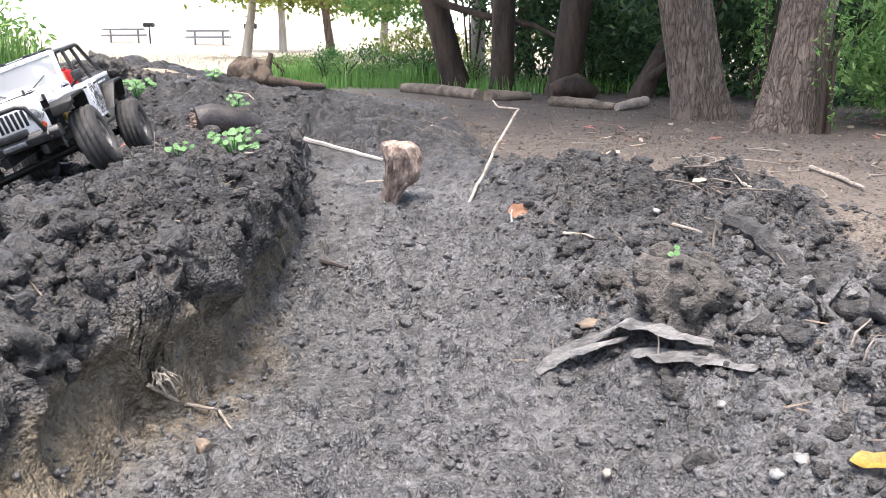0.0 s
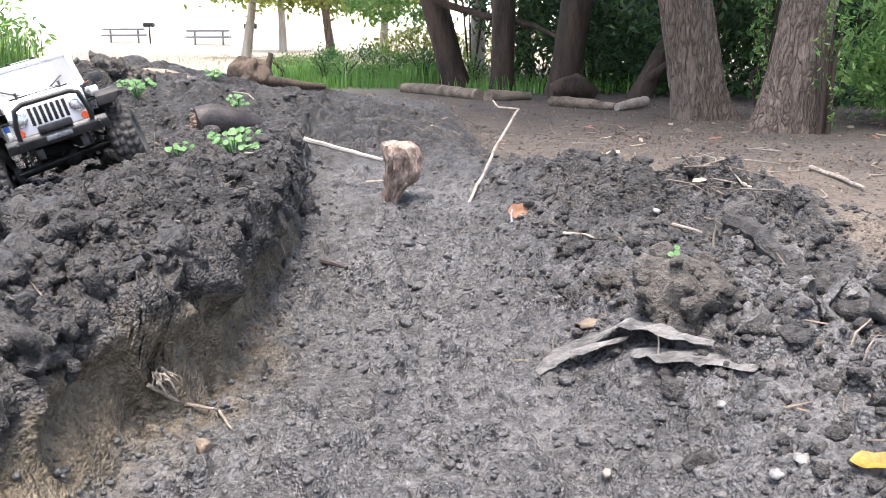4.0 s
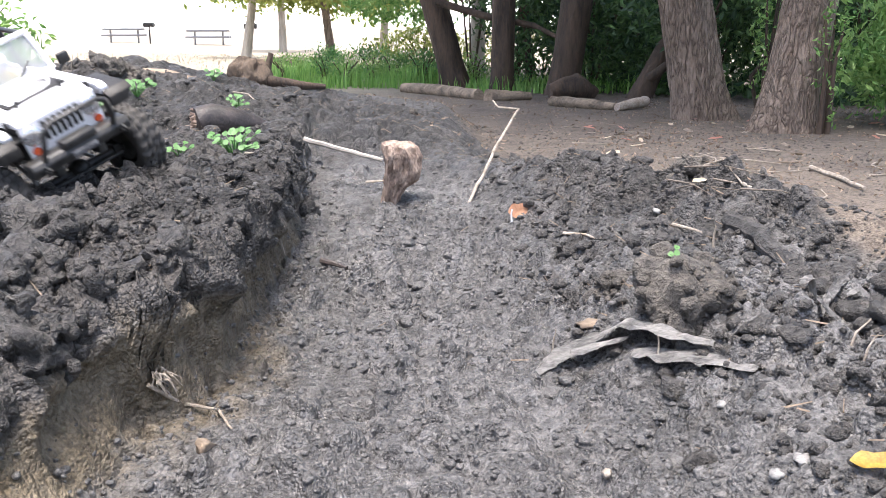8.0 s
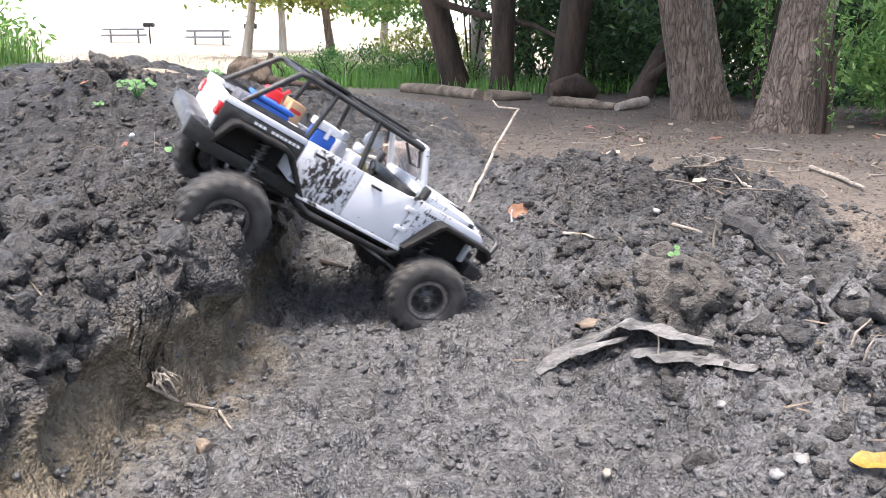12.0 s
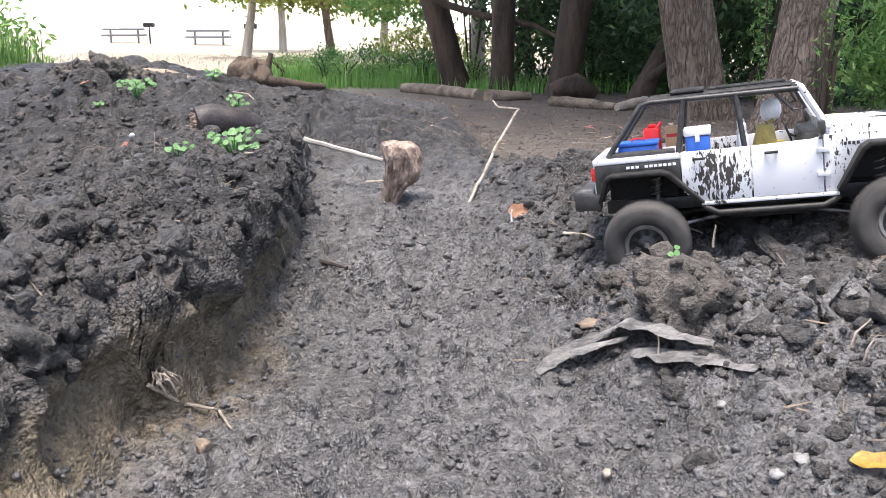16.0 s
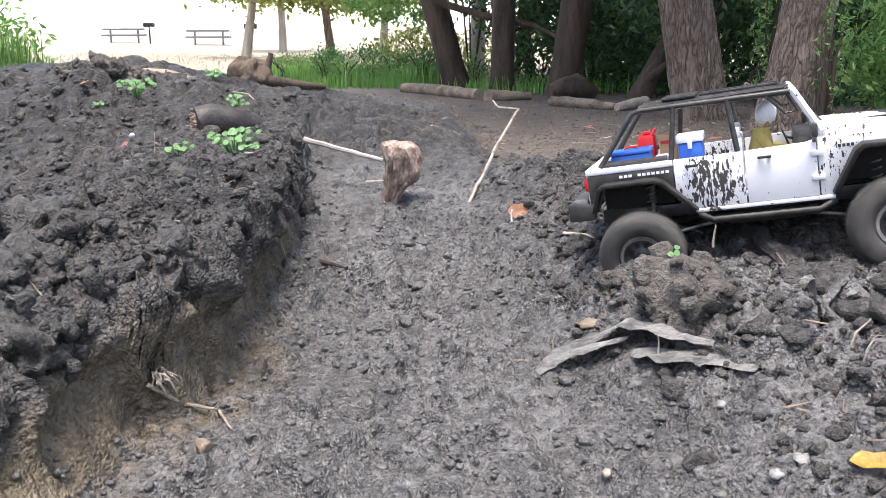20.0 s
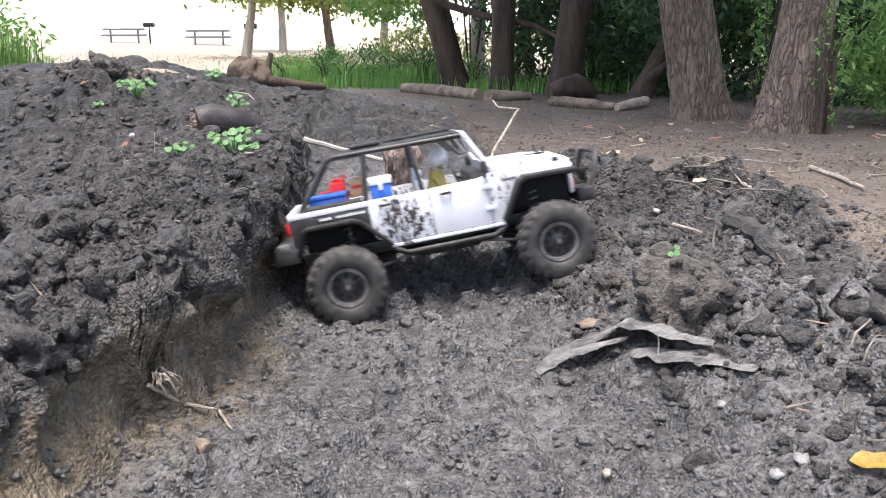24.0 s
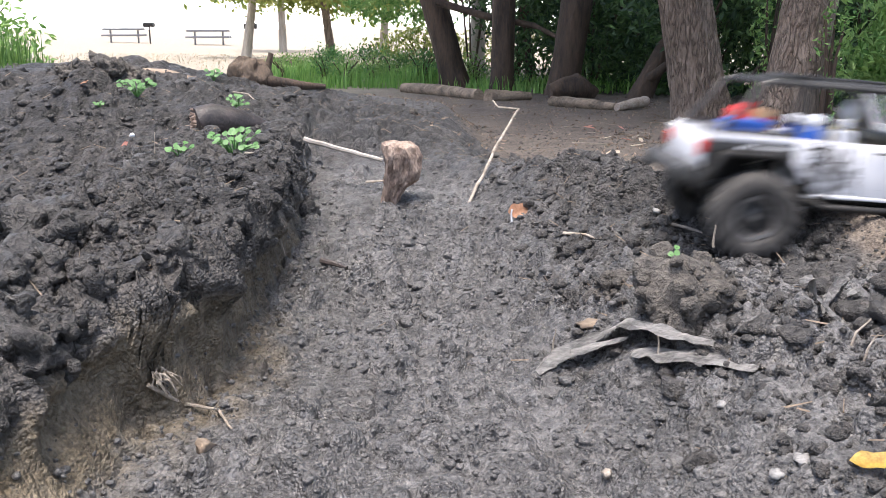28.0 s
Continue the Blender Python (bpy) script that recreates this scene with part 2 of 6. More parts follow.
def domes(x, y, size, seed, fill=1.0):
    """Rounded clods of many heights lying side by side, with creases between them; 0 to about 0.6."""
    gx, gy = np.floor(x / size), np.floor(y / size)
    best = np.zeros(np.broadcast(x, y).shape)
    for i in (-1, 0, 1):
        for j in (-1, 0, 1):
            cx, cy = gx + i, gy + j
            px = (cx + lattice(cx, cy, seed)) * size
            py = (cy + lattice(cx, cy, seed + 1)) * size
            r = 0.48 + 0.44 * lattice(cx, cy, seed + 2)
            h = 0.35 + 0.65 * lattice(cx, cy, seed + 3)
            d2 = ((x - px) ** 2 + (y - py) ** 2) / (r * size) ** 2
            best = np.maximum(best, np.where(lattice(cx, cy, seed + 4) < fill, h * r * np.sqrt(np.maximum(0.0, 1 - d2)), 0.0))
    return best


# ---- the lie of the land ----
def wall_line(y):
    return np.interp(y, [0.3, 0.6, 0.74, 0.79, 0.83, 0.95, 1.1, 1.25, 1.45, 1.65, 1.85, 2.2], [-0.335, -0.338, -0.338, -0.33, -0.285, -0.264, -0.262, -0.268, -0.276, -0.294, -0.318, -0.36])


def toe_line(y):
    return np.interp(y, [0.3, 0.9, 1.1, 1.4, 1.8, 2.4], [0.24, 0.11, 0.06, 0.045, 0.0, -0.03])


def beyond_ridge(x, y):
    """Signed distance from the crest of the spoil ridge, growing towards the path."""
    return (x - 0.12) * 0.762 + (y - 1.9) * 0.648 + 0.08 + 0.95 * np.maximum(0.0, x - 0.48)


def zones(x, y):
    """Weights of the kinds of ground: left bank, right bank, path, the cut face, the crest distance."""
    wx = x + 0.016 * perlin(x * 9, y * 9, 91) + 0.008 * perlin(x * 23, y * 23, 92)
    wy = y + 0.018 * perlin(x * 9, y * 9, 93)
    s = beyond_ridge(wx, wy)
    half = np.interp(y, [0.70, 0.80], [0.045, 0.013])
    tl = step(half, -half, x + 0.010 * perlin(y * 13, x * 5, 94) + 0.005 * perlin(y * 37, x * 9, 95) - wall_line(y)) * step(6.0, 3.0, y)
    tr = step(0.0, 0.24, wx - toe_line(wy))
    path = np.maximum(step(0.08, 0.30, s), 0.85 * step(0.495, 0.55, wx) * step(0.95, 1.04, wy))
    cut = np.clip(4 * tl * (1 - tl), 0, 1) * step(1.85, 1.6, y)
    return wx, wy, s, tl, tr, path, cut


def land(x, y, rough=True):
    """Height of the ground at arrays x, y."""
    x, y = np.asarray(x, float), np.asarray(y, float)
    wx, wy, s, tl, tr, path, cut = zones(x, y)
    nat = np.interp(y, [0.5, 2.0, 4.5, 7.0, 40.0, 400.0], [0.03, 0.03, -0.05, -0.12, -0.34, -0.5])
    crest = np.interp(x, [-1.3, -1.0, -0.8, -0.4, 0.0, 0.5, 1.2], [0.27, 0.29, 0.235, 0.18, 0.14, 0.06, 0.0])
    far = step(3.0, 4.3, y)
    left = np.interp(y, [0.3, 0.55, 0.8, 1.2, 1.6], [0.10, 0.12, 0.145, 0.17, 0.165])
    left = left + (np.maximum(crest, nat) - left) * step(1.6, 2.7, y)
    # worn hollow on the bank where wheels have churned
    dip = step(-0.46, -0.82, wx) * step(1.12, 1.36, wy) * step(2.45, 1.95, y)
    left = left - 0.088 * dip
    left = left * (1 - far) + nat * far
    floor = np.interp(y, [-1.0, 0.9, 1.05, 1.2, 1.42, 1.8, 2.2], [0.0, 0.0, -0.004, -0.014, 0.008, 0.06, 0.11])
    floor = floor + (np.maximum(crest, nat) - floor) * step(1.9, 2.8, y)
    floor = floor * (1 - far) + nat * far
    bump = 0.062 * np.exp(-(s / 0.11) ** 2) * step(3.4, 2.2, y)
    right = 0.088 + 0.01 * step(0.3, 0.7, x)
    out = step(-0.02, 0.32, s)
    right = right * (1 - out) + nat * out + bump
    far2 = step(1.7, 2.7, y) * (1 - out)
    right = right * (1 - far2) + np.maximum(crest, nat) * far2
    h = floor * (1 - tr) + right * tr
    h = h * (1 - tl) + left * tl
    # crumbled earth along the foot of the cut
    foot = np.clip((x - wall_line(y)) / 0.075, 0, 1)
    h = h + 0.030 * (1 - foot) ** 2 * (1 - tl) * step(1.75, 1.4, y) * (x > wall_line(y) - 0.05) * (0.7 + 0.6 * perlin(y * 14, x * 14, 98))
    # the digging ends behind the viewer
    behind = step(-0.15, -1.1, y)
    h = h * (1 - behind) + 0.05 * behind
    if rough:
        near = step(5.0, 2.2, y) * step(-1.5, 0.2, y) * step(2.6, 1.2, np.abs(x))
        spoil = np.maximum(tl, tr * (1 - path))
        sp = 0.0028 * np.maximum(1.0, y / 0.7) * (1 + 6 * step(0.95, 1.8, np.abs(x)))
        qx = x + 0.016 * perlin(x / 0.045, y / 0.045, 61) + 0.005 * perlin(x / 0.014, y / 0.014, 63)
        qy = y + 0.016 * perlin(x / 0.045, y / 0.045, 62) + 0.005 * perlin(x / 0.014, y / 0.014, 64)
        keep = 1 - 0.75 * cut
        vary = 0.6 + 0.6 * np.clip(0.5 + perlin(x * 6, y * 6, 77), 0, 1)
        churn = step(0.16, 0.05, np.abs(y - 1.33 - 0.1 * x)) * (1 - spoil) * (1 - path)
        # tread prints and a wheel rut left in the trench floor
        tread = step(0.034, 0.026, np.abs(x + 0.106)) * step(0.775, 0.79, y) * step(0.935, 0.92, y)
        rut = np.exp(-((x - 0.36 + 0.32 * y) / 0.020) ** 2) * step(0.55, 0.62, y) * step(0.98, 0.86, y)
        calm = (1 - 0.92 * tread) * (1 - 0.7 * rut)
        bank = spoil * keep * vary * near
        h = h + bank * (1 - 0.45 * tr * (1 - tl)) * 0.044 * (domes(qx, qy, 0.075, 11) - 0.30)
        for size, amp, seed in ((0.034, 0.030, 21), (0.018, 0.022, 31), (0.0100, 0.0135, 41)):
            fine = step(size / 2.0, size / 3.2, sp)
            h = h + fine * near * keep * (spoil * vary * amp * 1.15 + (1 - spoil) * (1 - 0.75 * path) * amp * (0.13 + 0.45 * churn)) * (domes(qx, qy, size, seed) - 0.28) * calm
        # trampled lumps on the slope where the trench runs out
        ramp = step(1.8, 2.25, y) * (1 - tl) * (1 - spoil) * step(4.2, 3.2, y) * (1 - 0.8 * step(0.35, 0.6, s)) * near
        h = h + ramp * (0.030 * (domes(qx, qy, 0.070, 13) - 0.3) + 0.026 * (domes(qx, qy, 0.036, 23) - 0.28))
        # loose lumps pressed into the trench floor
        lone = (1 - spoil) * (1 - path) * near * calm
        h = h + lone * 0.028 * domes(qx, qy, 0.030, 51, 0.14 + 0.25 * churn) + lone * 0.017 * step(0.0085, 0.0055, sp) * domes(qx, qy, 0.015, 56, 0.30)
        h = h + lone * (0.008 * perlin(x / 0.09, y / 0.09, 42) + 0.005 * perlin(x / 0.035, y / 0.04, 43)) + near * 0.012 * (1 - 0.6 * path) * perlin(x / 0.2, y / 0.2, 44)
        h = h + cut * 0.010 * perlin(x / 0.03, y / 0.05, 45)
        h = h - 0.004 * tread - 0.017 * tread * step(-0.2, 0.3, np.sin((y + 0.2 * x) * 2 * math.pi / 0.031)) - 0.010 * rut
        h = h + 0.15 * step(6, 30, y) * perlin(x / 12, y / 12, 51)
    return h


def ground_z(x, y):
    return float(land(np.array([x]), np.array([y]))[0])


def spread(core0, core1, first, grow, end0, end1):
    """Grid lines, even in the core and wider apart outside it."""
    mid = list(np.arange(core0, core1, first))
    up, s = [mid[-1]], first
    while up[-1] < end1:
        s *= grow
        up.append(up[-1] + s)
    dn, s = [mid[0]], first
    while dn[-1] > end0:
        s *= grow
        dn.append(dn[-1] - s)
    return np.array(dn[:0:-1] + mid + up[1:])


def solid_noise(x, y, z, seed):
    """Noise in three directions, from crossed sheets."""
    return (perlin(x + 0.7 * z, y - 0.4 * z, seed) + perlin(y + 0.6 * x, z + 0.5 * y, seed + 1) + perlin(z - 0.5 * y, x + 0.6 * y, seed + 2)) * 0.75


def build_ground():
    gx = spread(-0.95, 0.82, 0.0030, 1.03, -900, 900)
    gx = np.unique(np.concatenate([gx[(gx < -0.40) | (gx > -0.225)], np.arange(-0.40, -0.225, 0.0013)]))
    gy = [0.52]
    while gy[-1] < 2500:
        gy.append(gy[-1] + 0.0030 * max(1.0, gy[-1] / 0.75) * (1.0 if gy[-1] < 2.2 else 1 + 1.6 * (gy[-1] - 2.2)) if gy[-1] < 6 else gy[-1] * 1.05)
    gy = np.concatenate([np.array([-60, -20, -8, -4, -2, -1, -0.5, -0.25, -0.1, 0.0, 0.1, 0.2, 0.3, 0.38, 0.44, 0.48]), np.array(gy)])
    X, Y = np.meshgrid(gx, gy)
    Z = land(X, Y)
    wx, wy, s, tl, tr, path, cut = zones(X, Y)
    # the lip of the trench wall bulges over its cut face and is broken sideways
    edge = np.exp(-((X - wall_line(Y)) / 0.055) ** 2) * step(2.6, 1.7, Y)
    lip = step(0.070, 0.105, Z) * edge
    side = 0.012 * lip + edge * (0.012 * solid_noise(X / 0.05, Y / 0.05, Z / 0.045, 71) + 0.016 * lip * (domes(Y + 3, Z * 1.3, 0.030, 74) * 2 - 0.5) + 0.007 * lip * (domes(Y + 5, Z * 1.2, 0.013, 79) * 2 - 0.5) + 0.0012 * perlin(Y / 0.009, Z / 0.009, 75))
    X = X + side
    # clods on the banks lean and overhang a little
    heap = np.maximum(tl, tr * (1 - path)) * step(2.4, 1.8, Y) * step(1.3, 0.9, np.abs(X)) * step(0.45, 0.6, Y)
    X = X + heap * 0.009 * perlin(X / 0.021, Y / 0.021, 81)
    Y2 = Y + heap * 0.009 * (perlin(X / 0.021, Y / 0.021, 83) - 8 * (Z - land(X, Y, False)).clip(-0.05, 0.05))
    nx, ny = len(gx), len(gy)
    i = np.arange(nx * ny).reshape(ny, nx)
    f = np.stack([i[:-1, :-1], i[:-1, 1:], i[1:, 1:], i[1:, :-1]], -1).reshape(-1, 4)
    ob = array_mesh("ground", np.stack([X, Y2, Z], -1).reshape(-1, 3), f, MUD, smooth=True)
    # kinds of soil: red the trodden path, green the dark crumbly spoil, blue the brown subsoil of the cut
    wob = 0.12 * perlin(X * 3, Y * 3, 96) + 0.09 * perlin(X * 11, Y * 11, 97) + 0.06 * perlin(X * 31, Y * 31, 99)
    dry = np.maximum(step(0.10, 0.34, s + wob - 0.55 * step(0.6, -0.1, X)), step(3.0, 4.0, Y + 3 * wob) * (1 - tl))
    dry = np.maximum(dry, step(0.35, 0.8, path + wob) * step(0.9, 1.0, Y) * step(0.36, 0.48, X))
    spoil = np.maximum(step(0.25, 0.9, tl + wob) * step(4.2, 3.4, Y), np.maximum(0.9 * tr * step(-0.30, -0.05, s + wob), 0.85 * step(1.75, 2.3, Y + wob) * step(4.6, 3.4, Y))) * (1 - dry)
    scree = step(0.085, 0.0, X - wall_line(Y) - side + 0.3 * wob) * step(1.5, 1.0, Y)
    sub = np.maximum(step(0.0, 0.3, cut) * step(0.115, 0.09, Z + 0.15 * wob), 0.8 * scree * step(0.10, 0.08, Z)) * step(-0.46, -0.40, X) * step(1.75, 1.4, Y)
    col = np.stack([dry, spoil, sub, np.ones_like(dry)], -1).reshape(-1, 4).astype(np.float32)
    at = ob.data.attributes.new("soil_kind", "FLOAT_COLOR", "POINT")
    at.data.foreach_set("color", col.ravel())
    tagged(ob, "dug-up wet grey mud beside a trodden dirt path and dry field", "ground", kind="structure")
    return ob


build_ground()


def build_backdrop():
    """Added glowing sheet for the bright hazy distance, far beyond the field."""
    m = Mat("glowing_haze", 1.0)
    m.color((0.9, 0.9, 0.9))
    # the sheet emits its own light so sky and distance burn out white
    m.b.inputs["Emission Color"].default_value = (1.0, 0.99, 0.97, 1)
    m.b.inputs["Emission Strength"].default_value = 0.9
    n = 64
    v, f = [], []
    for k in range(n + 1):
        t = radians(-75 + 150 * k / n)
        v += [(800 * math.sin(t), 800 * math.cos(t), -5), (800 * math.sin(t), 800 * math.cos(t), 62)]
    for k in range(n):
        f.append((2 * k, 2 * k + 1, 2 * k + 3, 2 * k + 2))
    tagged(array_mesh("backdrop", v, f, m.m), "glowing pale backdrop standing in for bright sky and haze over the park", "backdrop", kind="structure")


build_backdrop()


# ---- the model truck ----
def splashed(name, paint, mud, cx, cz, sx, sz, amount=0.5, rough=0.32):
    """Painted shell with dried mud thrown up around (cx, cz) on its sides."""
    m = Mat(name, rough)
    x, z = m.axis(0), m.axis(2)
    dx = m.math("DIVIDE", m.math("SUBTRACT", x, cx), sx)
    dz = m.math("DIVIDE", m.math("SUBTRACT", z, cz), sz)
    r2 = m.math("ADD", m.math("MULTIPLY", dx, dx), m.math("MULTIPLY", dz, dz))
    near = m.math("SUBTRACT", 1.0, r2, True)
    n = m.noise(235, 4, 0.66, (1.0, 1.0, 0.36))
    drops = m.noise(210, 2, 0.5)
    big = m.math("GREATER_THAN", m.math("ADD", n, m.math("MULTIPLY", near, 0.24 * amount)), 0.615)
    few = m.math("GREATER_THAN", drops, 0.705)
    mask = m.math("MAXIMUM", m.math("MULTIPLY", big, m.math("GREATER_THAN", near, 0.02)), few)
    haze = m.math("MULTIPLY", m.noise(14, 4, 0.6), 0.35)
    base = m.mix(haze, paint, tuple(0.6 * a + 0.4 * b for a, b in zip(paint, (0.35, 0.33, 0.30))))
    m.color(m.mix(mask, base, mud))
    m.roughness(m.mix(mask, (rough,) * 3, (0.8, 0.8, 0.8)))
    m.bump(mask, 0.6, 0.001)
    return m.m


WHITE = splashed("muddy_white_shell", (0.73, 0.735, 0.76), (0.045, 0.04, 0.035), -0.06, 0.07, 0.05, 0.045, 0.6)
DOORW = splashed("splashed_white_door", (0.73, 0.735, 0.76), (0.045, 0.04, 0.035), -0.058, 0.070, 0.046, 0.046, 0.7)
HOODW = splashed("flecked_white_hood", (0.73, 0.735, 0.76), (0.05, 0.045, 0.04), 0.10, 0.085, 0.05, 0.05, 0.15)
BLACKP = grainy("scuffed_black_plastic", (0.012, 0.012, 0.012), (0.05, 0.048, 0.045), 60, 0.45, 0.2, 0.0008)
MUDDYBLACK = grainy("muddy_black_plastic", (0.006, 0.0058, 0.0055), (0.036, 0.033, 0.030), 45, 0.55, 0.4, 0.001, spec=0.35)
TYRE = grainy("mud_caked_rubber", (0.018, 0.017, 0.016), (0.075, 0.069, 0.063), 50, 0.75, 0.6, 0.002)
RIM = grainy("muddy_rim", (0.012, 0.012, 0.012), (0.09, 0.085, 0.08), 70, 0.5, 0.3, 0.0008)
RINGM = grainy("rim_ring", (0.12, 0.11, 0.105), (0.34, 0.32, 0.30), 60, 0.42, 0.3, 0.0006, metal=0.6)
DARKHOLE = plain("black_recess", (0.008, 0.008, 0.008), 0.8)
CHROME = plain("lamp_silver", (0.75, 0.76, 0.78), 0.2, 0.8)
LENSR = plain("red_lens", (0.55, 0.02, 0.02), 0.25)
LENSO = plain("orange_lens", (0.65, 0.10, 0.03), 0.3)
REDP = plain("red_plastic", (0.60, 0.02, 0.025), 0.4)
BLUEP = plain("blue_plastic", (0.03, 0.13, 0.52), 0.4)
COOLW = plain("white_plastic", (0.75, 0.76, 0.78), 0.45)
SEATG = plain("pale_seat_plastic", (0.62, 0.63, 0.66), 0.5)
CARDB = plain("cardboard", (0.42, 0.27, 0.15), 0.85)
YELLOWC = plain("mustard_cloth", (0.50, 0.40, 0.13), 0.85)
PRINTR = plain("red_print", (0.45, 0.03, 0.03), 0.7)
PRINTW = plain("white_print", (0.75, 0.75, 0.75), 0.5)
PRINTK = plain("black_print", (0.03, 0.03, 0.03), 0.5)
GREYP = grainy("scratched_grey_metal", (0.10, 0.10, 0.11), (0.34, 0.34, 0.35), 50, 0.4, 0.3, 0.0008, metal=0.5)
WORNBLACK = grainy("worn_black_metal", (0.03, 0.03, 0.032), (0.16, 0.16, 0.165), 55, 0.45, 0.3, 0.0008, metal=0.3)
STEEL = grainy("steel_link", (0.10, 0.095, 0.09), (0.45, 0.43, 0.41), 60, 0.4, 0.3, 0.0006, metal=0.7)


def clear_pane():
    m = Mat("clear_pane", 0.08)
    m.color((0.85, 0.88, 0.9))
    tr = m.t.nodes.new("ShaderNodeBsdfTransparent")
    mx = m.t.nodes.new("ShaderNodeMixShader")
    mx.inputs[0].default_value = 0.30
    m.link(tr.outputs[0], mx.inputs[1])
    m.link(m.b.outputs[0], mx.inputs[2])
    m.link(mx.outputs[0], m.t.nodes["Material Output"].inputs[0])
    return m.m


PANE = clear_pane()
WHEELS = {}
RW, TW = 0.0572, 0.046       # tyre radius and width


def wheel_meshes():
    """Tyre, rim and the pieces of the rim, built about the hub with the outer face towards -y."""
    bm = bmesh.new()
    w = TW / 2
    prof = [(0.030, -w * 0.72), (0.034, -w * 0.93), (0.042, -w), (0.050, -w * 0.93), (RW - 0.0028, -w * 0.70), (RW - 0.0018, 0),
            (RW - 0.0028, w * 0.70), (0.050, w * 0.93), (0.042, w), (0.034, w * 0.93), (0.030, w * 0.72)]
    # the knobs of the tread rise from the carcass in four staggered rows
    across = []
    for (r0, y0), (r1, y1) in zip(prof, prof[1:]):
        k = 5 if 0.050 <= min(r0, r1) else 2
        across += [(r0 + (r1 - r0) * i / k, y0 + (y1 - y0) * i / k) for i in range(k)]
    across.append(prof[-1])
    turns, rings = 132, []
    for r, y in across:
        u = y / w
        ring = []
        for k in range(turns):
            a = 2 * math.pi * k / turns
            lane = 0 if u < -0.40 else 1 if u < 0 else 2 if u < 0.40 else 3
            saw = (22 * a / (2 * math.pi) + 0.5 * (lane % 2) + 0.5 * u * (1 if lane in (1, 3) else -1)) % 1.0
            knob = min(1.0, max(0.0, (0.34 - abs(saw - 0.5)) / 0.10)) * min(1.0, max(0.0, (abs(abs(u) - 0.40) - 0.02) / 0.04 if abs(u) > 0.2 else (abs(u) - 0.01) / 0.04))
            lift = 0.0036 * knob * min(1.0, max(0.0, (r - 0.0475) / 0.004))
            caked = 0.0007 * noise.noise(Vector((math.cos(a) * 9, u * 4, math.sin(a) * 9)))
            ring.append(bm.verts.new(((r + lift + caked) * math.cos(a), y + (0.0006 * math.copysign(1, y) * knob if r > 0.047 else 0.0), (r + lift + caked) * math.sin(a))))
        rings.append(ring)
    fs = []
    for a, b in zip(rings, rings[1:]):
        for k in range(turns):
            fs.append(bm.faces.new((a[k], a[(k + 1) % turns], b[(k + 1) % turns], b[k])))
    bmesh.ops.recalc_face_normals(bm, faces=fs)
    tyre = part("tyre", bm, TYRE, None, "black rubber tyre caked with grey mud")
    bm = bmesh.new()
    lathe(bm, [(0.0305, -w * 0.70), (0.0285, -w * 0.78), (0.0245, -w * 0.74), (0.0235, -w * 0.3), (0.0235, w * 0.6)], 32)
    ring = part("rim", bm, RINGM, None, "dull metal rim")
    bm = bmesh.new()
    lathe(bm, [(0.0001, -w * 0.50), (0.006, -w * 0.52), (0.008, -w * 0.45), (0.0238, -w * 0.30), (0.0238, w * 0.6), (0.0001, w * 0.6)], 28)
    disc = part("disc", bm, RIM, None, "dark muddy wheel disc")
    bm = bmesh.new()
    lathe(bm, [(0.0001, -0.0012), (0.0040, -0.0012), (0.0042, 0.003)], 12, Matrix.Translation((0.0158, -w * 0.39, 0)))
    holes = part("lightening_hole", bm, DARKHOLE, None)
    bm = bmesh.new()
    lathe(bm, [(0.0001, -w * 0.66), (0.0035, -w * 0.66), (0.0045, -w * 0.60), (0.0045, -w * 0.45)], 12)
    nut = part("hub_nut", bm, STEEL, None)
    return [tyre, ring, disc, nut], holes


def doll_mesh(bm):
    def blob(p, r, s=(1, 1, 1)):
        v = bmesh.ops.create_icosphere(bm, subdivisions=2, radius=r)["verts"]
        bmesh.ops.transform(bm, matrix=Matrix.Translation(p) @ Matrix.Diagonal((*s, 1)), verts=v)
    tube(bm, [(0.0, 0, 0.0), (0.004, 0, 0.02), (0.002, 0, 0.042)], [0.013, 0.015, 0.010], 10)
    for s in (-1, 1):
        tube(bm, [(0.0, s * 0.016, 0.036), (0.014, s * 0.019, 0.018), (0.036, s * 0.013, 0.016), (0.050, s * 0.010, 0.020)], [0.0065, 0.0062, 0.0055, 0.004], 8)
        tube(bm, [(0.0, s * 0.008, 0.002), (0.03, s * 0.009, 0.010), (0.045, s * 0.009, -0.012)], [0.008, 0.007, 0.005], 8)
    blob((0.006, 0, 0.060), 0.0135, (1, 0.9, 1.15))


